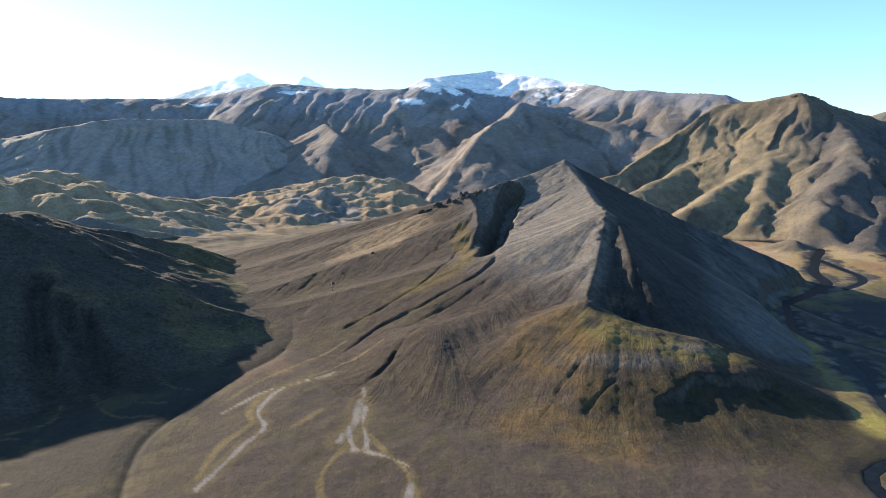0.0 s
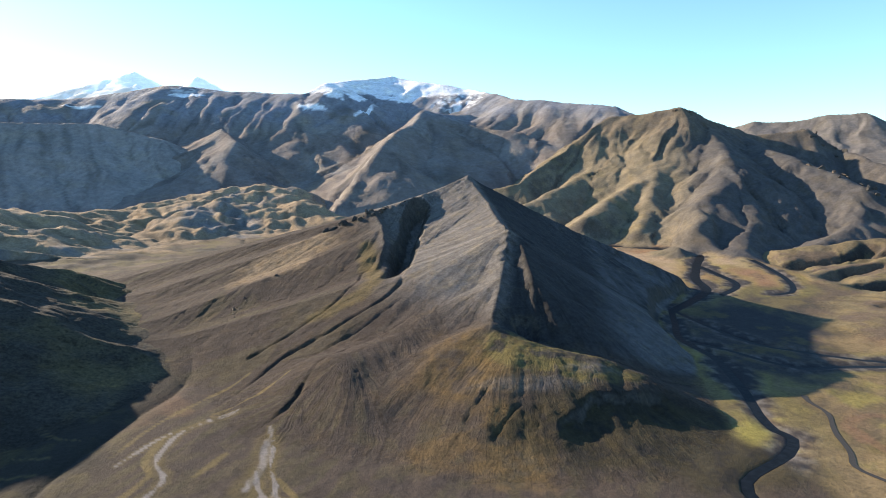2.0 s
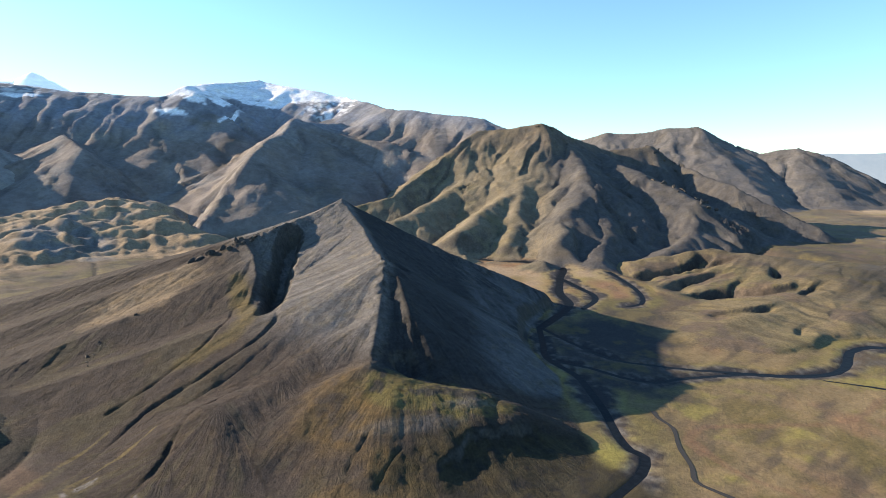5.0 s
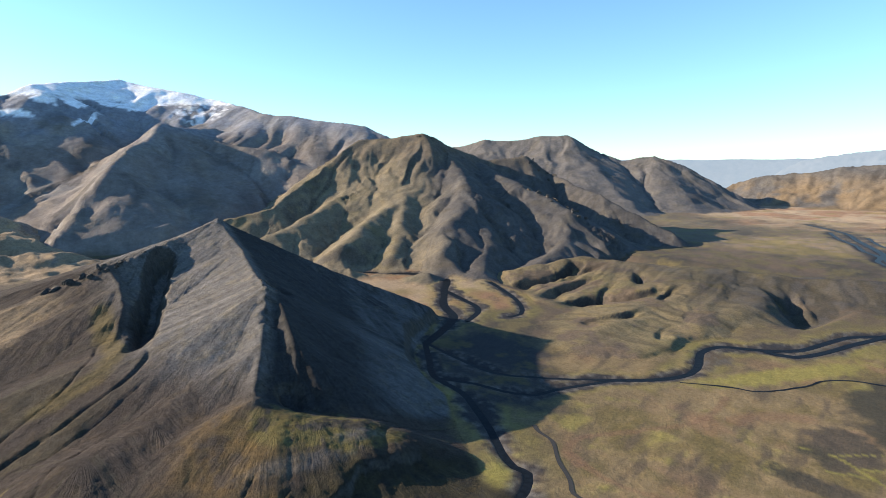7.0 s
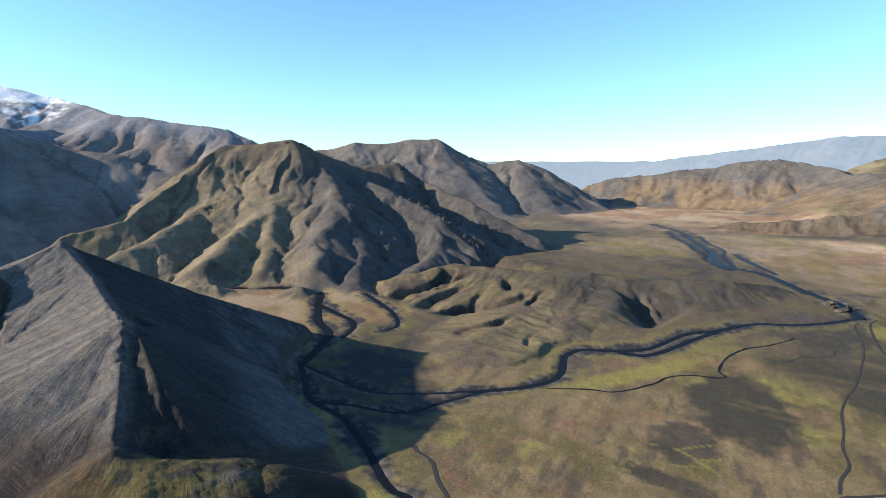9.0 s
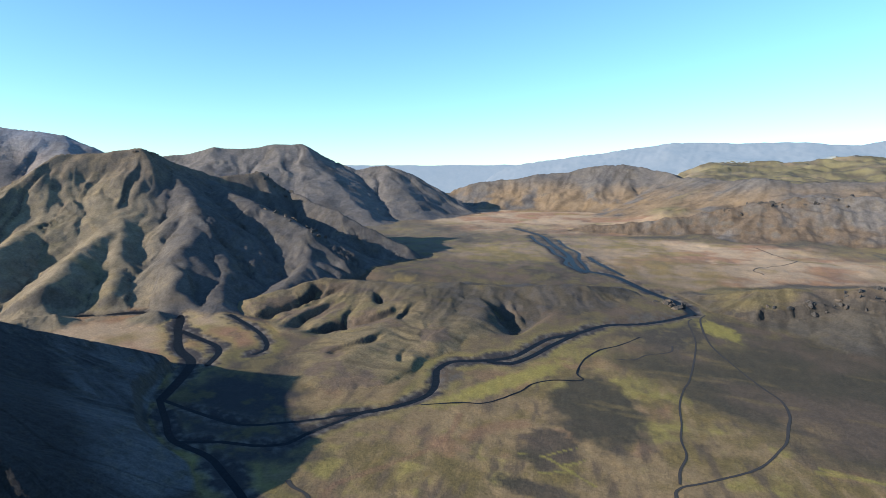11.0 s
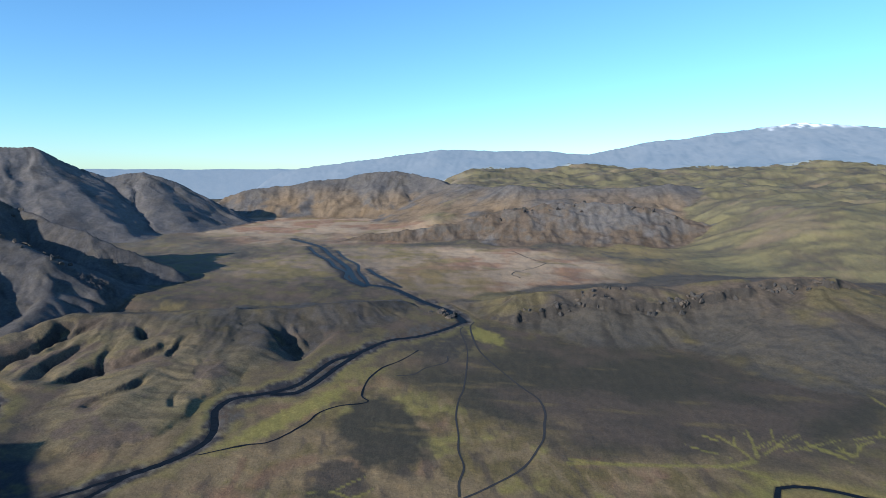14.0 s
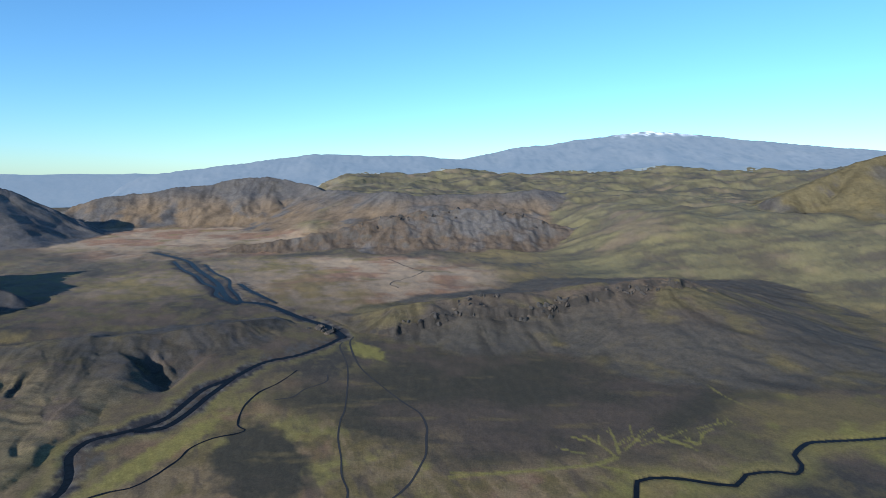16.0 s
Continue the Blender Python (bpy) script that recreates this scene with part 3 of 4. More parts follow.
def cone_cover(X, Y, Z, S, C, D):
    n1, n2, n3 = fbm(X, Y, 110, 4, 71), fbm(X, Y, 22, 4, 72), fbm(X, Y, 6, 3, 73)
    rill = perlin(C / 9.0, D / 70, 74) + 0.5 * perlin(C / 4.0, D / 40, 75)
    c = np.broadcast_to(np.array((0.066, 0.050, 0.041)), X.shape + (3,)).copy()
    # olive and brown streaks down the lower sunny side
    c = mix(c, OLIVE * 0.75, 0.7 * ramp(0.0, 0.5, rill + 0.8 * n1) * ramp(60, -40, X) * ramp(70, 30, Z))
    c = mix(c, GREY * 1.1, ramp(30, 62, Z + 16 * n1 + 5 * n2) * ramp(20, 90, X + 25 * n1))
    c = mix(c, BROWN * 0.75, 0.45 * ramp(0.05, 0.45, n1 + 0.4 * rill) * ramp(70, 10, X))
    c = mix(c, SOIL, 0.35 * ramp(0.1, 0.7, rill + 0.4 * n2))
    c = mix(c, PALE, 0.35 * ramp(0.2, 0.8, -rill + 0.4 * n2) * ramp(35, 65, Z) * ramp(40, 90, X))
    # the steep far side's shade is put into the colour, with a pale glow low down
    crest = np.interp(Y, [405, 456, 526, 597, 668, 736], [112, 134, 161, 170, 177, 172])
    lee_shade = ramp(2, 14, X - crest + 3 * n2) * ramp(375, 395, Y)
    c = mix(c, np.array((0.038, 0.037, 0.038)), 0.92 * lee_shade)
    c = mix(c, np.array((0.150, 0.145, 0.145)), 0.8 * lee_shade * ramp(60, 130, X - crest + 30 * n1) * ramp(-0.4, 0.3, n1 + 0.25 * rill))
    # golden moss below the grey scree, greener on the shoulder
    gold = np.maximum(np.maximum(blob(X, Y, 92, 366, 42, 36, 0, 0.5, 11), blob(X, Y, 92, 290, 24, 34, -10, 0.3, 43)), 0.8 * blob(X, Y, 60, 300, 26, 16, 20, 0.5, 44))
    c = mix(c, mix(np.broadcast_to(np.array((0.150, 0.098, 0.040)), c.shape), BROWN * 0.7, ramp(-0.1, 0.35, n2 + 0.4 * n3)), 0.85 * gold)
    shoulder = blob(X, Y, 146, 362, 48, 24, -25, 0.3, 45)
    c = mix(c, mix(np.broadcast_to(np.array((0.155, 0.128, 0.045)), c.shape), SOIL, ramp(-0.05, 0.3, n2 + 0.5 * n3)), 0.9 * shoulder)
    # below the shoulder its shade is put into a darker cover
    front = np.maximum(blob(X, Y, 165, 294, 70, 36, -8, 0.3, 46), ramp(150, 175, X + 10 * n2) * ramp(330, 310, Y) * ramp(225, 245, Y))
    c = mix(c, mix(np.broadcast_to(OLIVE * 0.42, c.shape), SOIL * 0.42, ramp(-0.15, 0.25, n2 + 0.4 * n3)), 0.92 * front)
    c = mix(c, np.array((0.17, 0.155, 0.145)), 0.45 * np.maximum(blob(X, Y, 118, 338, 30, 6, -8, 0.6, 12), blob(X, Y, 163, 347, 16, 6, 0, 0.6, 47)))
    # bare tan gravel and a strip of moss by the gully
    c = mix(c, TAN * 0.8, 0.8 * blob(X, Y, -45, 632, 56, 30, 30, 0.4, 13))
    strip = off_line(X, Y, glide([(38, 610), (36, 575), (40, 535), (30, 508), (8, 496), (-14, 490)], 6), 30)
    c = mix(c, MOSS * 0.7, 0.8 * ramp(13, 4, strip + 7 * n2))
    c = mix(c, OLIVE * 0.75, 0.45 * ramp(0.08, 0.4, n2 - 0.4 * n1 + 0.3 * rill) * ramp(18, 2, Z))
    c = mix(c, RUST * 0.6, 0.5 * ramp(0.15, 0.4, n1 - 0.4 * n2) * ramp(12, 2, Z) * ramp(-20, -80, X))
    for w, line in MOSS_RUNS:
        c = mix(c, MOSS, 0.75 * ramp(w * 1.4, w * 0.4, off_line(X, Y, line, 30) + 2.5 * n2 + n3))
    for w, line in PALE_RUNS:
        d = off_line(X, Y, line, 30) + 2.5 * n2
        c = mix(c, MOSS * 0.8, 0.5 * ramp(w * 3.0, w * 1.5, d + 2 * n3))
        c = mix(c, PALE * 0.95, 0.85 * ramp(w * 0.85, w * 0.3, d + 0.9 * n3))
    c = mix(c, ROCK, ramp(0.8, 1.25, S))
    return c * ((0.80 - 0.12 * ramp(40, -20, X)) * (1 + 0.2 * n3))[..., None]


def peak_cover(X, Y, Z, S, C, D):
    """Tan-brown spurs to the west, dark grey scree to the east, rock along the tops."""
    n1, n2, n3 = fbm(X, Y, 240, 4, 86), fbm(X, Y, 60, 4, 87), fbm(X, Y, 15, 3, 88)
    c = np.broadcast_to(np.array((0.175, 0.140, 0.088)), X.shape + (3,)).copy()
    c = mix(c, OLIVE * 1.1, ramp(0.0, 0.4, n1 + 0.5 * n2))
    grey = ramp(-60, 80, X - 0.55 * (Y - 900) - 560 + 120 * n1)
    c = mix(c, mix(np.broadcast_to(np.array((0.060, 0.056, 0.055)), c.shape), GREY * 0.62, ramp(0.1, 0.5, n2)), grey * (0.4 + 0.6 * ramp(290, 190, Z + 40 * n2)))
    c = mix(c, BROWN, 0.6 * ramp(190, 250, Z + 40 * n2))
    c = 1.08 * mix(c, GREY * 0.85, 0.2)
    c = mix(c, ROCK, 0.8 * ramp(0.8, 1.2, S + 0.3 * n3))
    return c * (1 + 0.3 * n3)[..., None]


def slope_cover(high, low, rock, patch, mid=120, cliff=(0.75, 1.2), snow=None, seed=0, bare=None):
    """high and low colours part at the height mid; patch grows in ragged fields; steep faces show rock."""
    def cover(X, Y, Z, S, C, D):
        n1, n2, n3 = fbm(X, Y, 240, 4, 81 + seed), fbm(X, Y, 60, 4, 82 + seed), fbm(X, Y, 15, 3, 83 + seed)
        rill = perlin(C / 16.0, D / 160, 84 + seed)
        c = np.broadcast_to(low, X.shape + (3,)).copy()
        c = mix(c, high, ramp(mid - 50, mid + 50, Z + 60 * n1))
        c = mix(c, patch, ramp(0.0, 0.35, n1 + 0.5 * n2))
        c = mix(c, c * 0.65, ramp(0.1, 0.6, rill + 0.5 * n3))
        c = mix(c, rock, ramp(*cliff, S + 0.3 * n3))
        if bare is not None:
            c = mix(c, bare, ramp(0.02, 0.3, fbm(X, Y, 90, 4, 89 + seed) + 0.3 * n3))
        if snow:
            c = mix(c, SNOW, snow(X, Y, Z, S, n1, n2, n3))
        return c * (1 + 0.25 * n3)[..., None]

    return cover


# ---- the mountains: crest lines in metres ----
# crevices on the cone and clefts on the dark hill: half width, depth, line
CREVICES = [(w, deep, glide(p, 5)) for w, deep, p in (
    (3.0, 2.2, [(62, 520), (58, 500), (40, 482), (16, 471), (-3, 461), (-21, 455)]), (2.6, 1.6, [(-15, 457), (-38, 446), (-53, 429), (-72, 396), (-90, 366)]),
    (1.8, 0.8, [(79, 463), (60, 450), (47, 442), (18, 430), (2, 421)]), (2.6, 1.8, [(8, 424), (-9, 412), (-16, 398), (-28, 370), (-46, 345)]),
    (1.8, 1.0, [(95, 343), (86, 334), (72, 318)]), (1.8, 1.1, [(106, 322), (96, 313), (84, 300)]), (1.6, 0.9, [(118, 316), (112, 305), (108, 292)]),
    (2.0, 1.2, [(30, 560), (20, 530), (0, 500), (-30, 478), (-62, 462)]), (1.8, 0.9, [(48, 470), (20, 452), (-4, 441), (-30, 425), (-60, 400)]))]
HILL_CLEFTS = [(w, deep, glide(p, 6)) for w, deep, p in (
    (9, 9, [(-280, 440), (-264, 408), (-235, 366), (-205, 330)]), (6, 6, [(-255, 425), (-243, 405), (-219, 381), (-196, 346)]),
    (6, 7, [(-236, 420), (-226, 403), (-209, 383), (-184, 350)]), (7, 6, [(-330, 400), (-305, 360), (-285, 310)]))]


def hollow(H, X, Y):
    """The steep-walled gully in the cone's sunny flank, its crevices, the bitten crest and the broken edge of the mossy shoulder."""
    line = glide([(104, 690), (86, 640), (72, 590), (54, 520)], 6)
    d = off_line(X, Y, line, 90)
    fall = ramp(715, 680, Y) * ramp(505, 570, Y)
    H = H - 18 * fall * ramp(14, 3, d + 5 * fbm(X, Y, 22, 4, 91))
    H = H + 3.0 * fall * ramp(24, 8, d) * (ridged(X, Y, 11, 3, 97) - 0.6)
    rim = off_line(X, Y, np.array([(118, 714), (83, 690), (50, 676), (20, 684)], float), 60)
    H = H + 3 * ramp(16, 2, rim) * np.maximum(0, ridged(X, Y, 16, 3, 92) - 0.55) * 2
    # crevices that the melt water has cut
    sway, worn = 1.4 * fbm(X, Y, 17, 3, 98), 0.45 + 0.55 * ramp(-0.3, 0.2, fbm(X, Y, 40, 2, 99))
    for w, deep, run in CREVICES:
        H = H - deep * ramp(w, 0.2 * w, off_line(X, Y, run, 14) + sway) * worn
    # bites out of the shaded side of the crest
    torn, edges = 4 * fbm(X, Y, 12, 3, 93), ridged(X + 0.5 * Y, Y, 9, 3, 96) - 0.62
    for x, y, r, deep in ((182, 562, 18, 8), (150, 486, 10, 3), (140, 408, 14, 4)):
        bite = np.hypot(X - x, (Y - y) * 0.8)
        H = H - deep * ramp(r, 0.3 * r, bite + torn) + 2.0 * ramp(1.8 * r, 0.6 * r, bite) * edges
    brow = off_line(X, Y, np.array([(170, 597), (161, 526), (134, 456), (112, 405)], float), 60)
    H = H + 2.5 * ramp(14, 3, brow) * fbm(X, Y, 14, 4, 93)
    # the shoulder ends in a step, with lumpy moss above and below
    edge = glide([(112, 294), (128, 306), (146, 317), (166, 324), (190, 322)], 5)
    d = off_line(X, Y, edge, 80)
    below = ramp(3, -5, Y - np.interp(X, edge[:, 0], edge[:, 1]) + 7 * fbm(X, Y, 20, 3, 90)) * ramp(116, 138, X) * ramp(205, 188, X)
    H = H - 4.5 * below * ramp(60, 12, d)
    lumps = np.maximum(blob(X, Y, 146, 362, 48, 26, -25, 0.35, 41), blob(X, Y, 150, 292, 60, 30, -8, 0.35, 42))
    return H + 1.1 * lumps * (ridged(X, Y, 12, 4, 94) - 0.6) + 0.45 * lumps * fbm(X, Y, 5, 3, 95)


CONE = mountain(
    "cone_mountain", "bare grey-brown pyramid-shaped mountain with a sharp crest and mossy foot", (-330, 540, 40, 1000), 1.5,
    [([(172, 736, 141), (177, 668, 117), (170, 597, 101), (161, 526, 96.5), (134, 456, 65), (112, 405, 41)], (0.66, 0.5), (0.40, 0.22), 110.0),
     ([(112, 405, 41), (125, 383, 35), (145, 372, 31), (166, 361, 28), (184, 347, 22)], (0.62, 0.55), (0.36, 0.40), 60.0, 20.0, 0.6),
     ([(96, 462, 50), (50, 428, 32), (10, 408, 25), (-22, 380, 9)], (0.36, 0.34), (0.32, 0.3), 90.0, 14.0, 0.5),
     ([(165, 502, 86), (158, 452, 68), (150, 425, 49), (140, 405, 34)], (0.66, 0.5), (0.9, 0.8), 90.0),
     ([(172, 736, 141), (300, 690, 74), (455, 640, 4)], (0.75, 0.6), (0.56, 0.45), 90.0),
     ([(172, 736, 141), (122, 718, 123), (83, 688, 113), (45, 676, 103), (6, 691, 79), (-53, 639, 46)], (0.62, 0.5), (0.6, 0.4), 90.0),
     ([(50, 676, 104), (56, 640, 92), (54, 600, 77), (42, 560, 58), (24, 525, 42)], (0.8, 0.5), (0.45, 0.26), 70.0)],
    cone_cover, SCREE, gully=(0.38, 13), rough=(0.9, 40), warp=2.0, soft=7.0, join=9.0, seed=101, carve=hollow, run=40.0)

PEAK = mountain(
    "ridge_mountain", "brown and olive volcanic mountain with spurs and dark gullies", (150, 1500, 700, 1750), 4.0,
    [([(308, 1294, 94), (421, 1283, 120), (583, 1383, 215), (685, 1413, 278), (752, 1379, 279), (813, 1310, 293), (891, 1281, 258), (981, 1264, 226), (1080, 1223, 238), (1115, 1148, 190), (1091, 953, 138), (1127, 794, 68)], (0.8, 0.62), (0.76, 0.62), 200.0),
     ([(759, 1351, 264), (650, 1295, 184), (561, 1260, 138), (423, 1176, 88), (320, 1136, 60)], (0.62, 0.55), (0.62, 0.55), 150.0, 14.0),
     ([(809, 1311, 290), (774, 1260, 225), (671, 1159, 145), (561, 1094, 105), (445, 1005, 60)], (0.66, 0.58), (0.66, 0.58), 150.0, 14.0),
     ([(671, 1159, 145), (598, 1040, 92), (518, 947, 42)], (0.62, 0.55), (0.62, 0.55), 150.0, 14.0),
     ([(858, 1266, 245), (784, 1073, 170), (653, 945, 96), (550, 846, 38)], (0.62, 0.55), (0.62, 0.55), 150.0, 14.0),
     ([(784, 1073, 170), (694, 891, 70), (612, 800, 30)], (0.62, 0.5), (0.62, 0.5), 150.0, 14.0),
     ([(945, 1240, 217), (919, 1055, 166), (925, 905, 118), (836, 822, 62), (725, 790, 34)], (0.6, 0.45), (0.6, 0.45), 150.0, 14.0)],
    peak_cover, ROCKY, gully=(7, 60), rough=(6, 70), warp=14.0, soft=10.0, join=14.0, seed=201)


def old_snow(X, Y, Z, S, n1, n2, n3):
    """The white cap, and old drifts below it."""
    cap = 0.95 * ramp(420, 434, Z + 6 * n2 + 7 * n3) * ramp(-250, 0, X)
    dust = 0.5 * ramp(395, 435, Z + 50 * n1) * ramp(0.08, 0.3, n2 + 0.6 * n3)
    drifts = np.zeros(X.shape)
    for x, y, rx, ry, turn in ((28, 2250, 33, 28, 0), (110, 2277, 37, 32, 10), (288, 2338, 110, 36, 4), (-48, 2165, 55, 15, -22), (136, 2170, 68, 9, 52), (-480, 2330, 60, 14, 0), (-840, 2350, 60, 10, 0)):
        drifts = np.maximum(drifts, blob(X, Y, x, y, rx, ry, turn, 0.10, 15))
    streaks = 0.8 * blob(X, Y, 478, 2210, 85, 75, -35, 0.3, 16) * ramp(-0.05, 0.15, perlin(X / 9.0, Y / 45.0, 17) + 0.5 * n3)
    return np.maximum(np.maximum(cap, dust), np.maximum(drifts, streaks))


# its rock colours are lifted and cooled to stand in for haze
ICE = mountain(
    "snow_mountain", "broad dark mountain range with a snow cap and old drifts", (-2700, 1700, 1200, 3700), 10.0,
    [([(-2300, 1700, 330), (-1700, 2100, 370), (-1170, 2322, 385), (-872, 2450, 409), (-567, 2436, 458), (-294, 2383, 436), (-84, 2299, 419), (-1, 2351, 466), (281, 2585, 533), (562, 2334, 456), (638, 2001, 388), (790, 1838, 355), (869, 1746, 338), (1000, 1900, 270)], (0.3, 0.25), (0.36, 0.64), 210.0),
     ([(105, 1497, 130), (127, 1595, 217), (308, 1875, 322), (450, 2000, 330)], (0.95, 0.85), (0.52, 0.46), 200.0),
     ([(308, 1875, 322), (428, 1852, 290), (564, 1710, 248), (640, 1560, 190)], (0.6, 0.4), (0.55, 0.48), 200.0),
     ([(-84, 2299, 410), (-150, 2050, 250), (-120, 1850, 110)], (0.6, 0.45), (0.5, 0.4), 250.0),
     ([(-334, 2000, 276), (-260, 1882, 239), (-170, 1800, 110)], (0.6, 0.45), (0.5, 0.4), 200.0)],
    slope_cover(np.array((0.22, 0.225, 0.25)), np.array((0.185, 0.160, 0.145)), GREY * 1.4, GREY * 1.5, 300, (0.9, 1.5), old_snow, 5), FAR_ROCK, gully=(13, 110), rough=(11, 150), warp=40.0, soft=25.0, join=30.0, seed=301)

# greys made paler than the rock's own, in place of haze
SHADE = mountain(
    "shadowed_mountain", "dark rounded mountain with its shaded face to the valley", (-2300, 0, 1150, 2700), 7.0,
    [([(-2040, 1500, 231), (-1179, 1737, 216), (-1035, 1758, 244), (-897, 1832, 277), (-651, 1933, 282), (-476, 1922, 241), (-366, 1885, 179), (-282, 1777, 73)], (0.5, 0.3), (0.62, 0.5), 260.0)],
    slope_cover(GREY * 1.8, GREY * 1.7, GREY * 1.6, GREY * 1.6, 120, (0.8, 1.3), seed=7), FAR_ROCK, gully=(6, 110), rough=(6, 110), warp=25.0, soft=20.0, join=24.0, seed=401)

def mounds(H, X, Y):
    """Rounded mounds in rows, with sharp creases between them."""
    n = np.abs(fbm(X * 0.7, Y * 1.3, 120, 3, 141)) + 0.4 * np.abs(fbm(X, Y, 50, 3, 142))
    return H + 26 * np.minimum(n, 0.5) - 7


HUMMOCKS = mountain(
    "hummocky_hill", "low rounded tan and green hummocks along the far valley", (-1100, 200, 850, 1750), 5.0,
    [([(-401, 1393, 82), (-288, 1472, 95), (-158, 1542, 122), (-43, 1499, 92)], (0.4, 0.3), (0.21, 0.2), 260.0),
     ([(-585, 1217, 78), (-401, 1393, 70)], (0.4, 0.3), (0.24, 0.2), 260.0),
     ([(-900, 1050, 128), (-687, 1044, 125), (-664, 1118, 132), (-585, 1217, 78)], (0.4, 0.3), (0.28, 0.24), 260.0)],
    slope_cover(TAN * 0.9, TAN * 0.7, GREY, GREY * 1.3, 60, (0.9, 1.4), seed=9), ROCKY, gully=(4, 60), rough=(3, 40), warp=16.0, soft=14.0, join=12.0, seed=501, carve=mounds, category="hill")

def clefts(H, X, Y):
    """Dark clefts down the shaded face."""
    sway = 3 * fbm(X, Y, 20, 3, 146)
    for w, deep, run in HILL_CLEFTS:
        H = H - deep * ramp(w, 0.2 * w, off_line(X, Y, run, 30) + sway)
    return H + 3.4 * (ridged(X, Y, 30, 5, 147) - 0.62)


NEAR_HILL = mountain(
    "dark_hill", "dark mossy lava hill, mostly in shade", (-820, 10, 40, 1000), 2.7,
    [([(-560, 380, 110), (-420, 450, 102), (-351, 507, 98), (-344, 540, 96), (-323, 580, 80), (-262, 661, 52), (-225, 690, 32)], (0.4, 0.3), (0.44, 0.43), 160.0),
     ([(-344, 530, 94), (-250, 500, 54), (-160, 480, 20)], (0.45, 0.4), (0.44, 0.42), 120.0)],
    slope_cover(SOIL * 0.95, SOIL * 0.85, ROCK * 0.5, OLIVE * 0.85, 70, (0.6, 1.0), seed=11), DARK_MOSS, gully=(1.6, 16), rough=(1.6, 22), warp=9.0, soft=9.0, join=8.0, seed=601,
    carve=clefts, category="hill")


# narrow gullies between the lobes: half width, depth, line from mouth to head
RAVINES = [(1.25 * w, 1.45 * h, glide(p, 8)) for w, h, p in (
    (15, 14, [(600, 722), (637, 730), (690, 716), (738, 714), (790, 745)]), (8, 9, [(612, 640), (640, 650), (685, 655), (744, 644)]),
    (10, 11, [(560, 604), (589, 598), (651, 590), (686, 554), (724, 533), (752, 542)]), (6, 7, [(735, 712), (775, 694), (812, 680)]),
    (7, 8, [(760, 590), (773, 602), (790, 618), (806, 636)]), (6, 6, [(560, 512), (576, 510), (612, 493), (660, 492)]), (5, 5, [(700, 505), (714, 514), (776, 524)]),
    (20, 12, [(800, 372), (826, 398), (850, 424), (872, 446)]), (7, 8, [(660, 374), (676, 382), (700, 390), (722, 396)]), (6, 7, [(470, 404), (486, 410), (512, 421)]),
    (6, 7, [(526, 364), (545, 372), (568, 384)]), (7, 7, [(745, 340), (762, 346), (790, 366), (806, 380)]), (8, 9, [(735, 830), (742, 845), (752, 880)]), (8, 9, [(745, 790), (765, 815), (806, 862)]),
    (5, 4, [(720, 352), (735, 362), (752, 378)]), (4, 3.5, [(580, 420), (600, 432), (640, 440)]), (4, 3.5, [(640, 560), (690, 600), (730, 604)]))]


def ravines(H, X, Y):
    """Narrow gullies with a steep shaded wall, smooth lobes between them, and a low bluff above the river flat."""
    wavy, worn = 0.3 * fbm(X, Y, 26, 4, 95), 0.6 + 0.4 * ramp(-0.3, 0.3, fbm(X, Y, 45, 2, 115))
    for w, h, line in RAVINES:
        sway, along = w * wavy, worn * ramp(0, 60, np.hypot(X - line[-1, 0], Y - line[-1, 1]))
        # a steep wall on the side away from the sun, a gentle one opposite
        H = H - 1.0 * h * along * ramp(0.95 * w, 0.2 * w, off_line(X, Y, line, 3 * w) + sway) - 0.5 * h * along * ramp(2.6 * w, 0.3 * w, off_line(X, Y + 0.9 * w, line, 4 * w) + sway)
    foot = glide([(418, 470), (425, 448), (452, 434), (482, 410), (520, 394), (560, 392), (600, 402)], 8)
    d = off_line(X, Y, foot, 60)
    up = ramp(-3, 3, Y - np.interp(X, foot[:, 0], foot[:, 1]) + 6 * fbm(X, Y, 22, 3, 148))
    return H + 5 * up * ramp(55, 8, d) * ramp(415, 440, X) * ramp(625, 590, X)


def lobe_cover(X, Y, Z, S, C, D):
    """Olive lobes towards the cone, darker and greyer on the far side."""
    c = slope_cover(np.array((0.165, 0.128, 0.080)), np.array((0.150, 0.118, 0.066)), ROCK * 0.6, OLIVE * 1.15, 40, (0.6, 1.0), seed=13, bare=BROWN * 0.95)(X, Y, Z, S, C, D)
    darker_east = ramp(690, 860, X + 60 * fbm(X, Y, 120, 4, 143) + 0.25 * (500 - Y)) * ramp(-0.35, 0.05, fbm(X, Y, 55, 4, 144) + 0.12)
    return mix(c, mix(np.broadcast_to(SOIL * 1.15, c.shape), GREY * 0.6, ramp(-0.2, 0.3, fbm(X, Y, 30, 4, 145))), 0.85 * darker_east) * (1 - 0.25 * ramp(640, 820, X))[..., None]


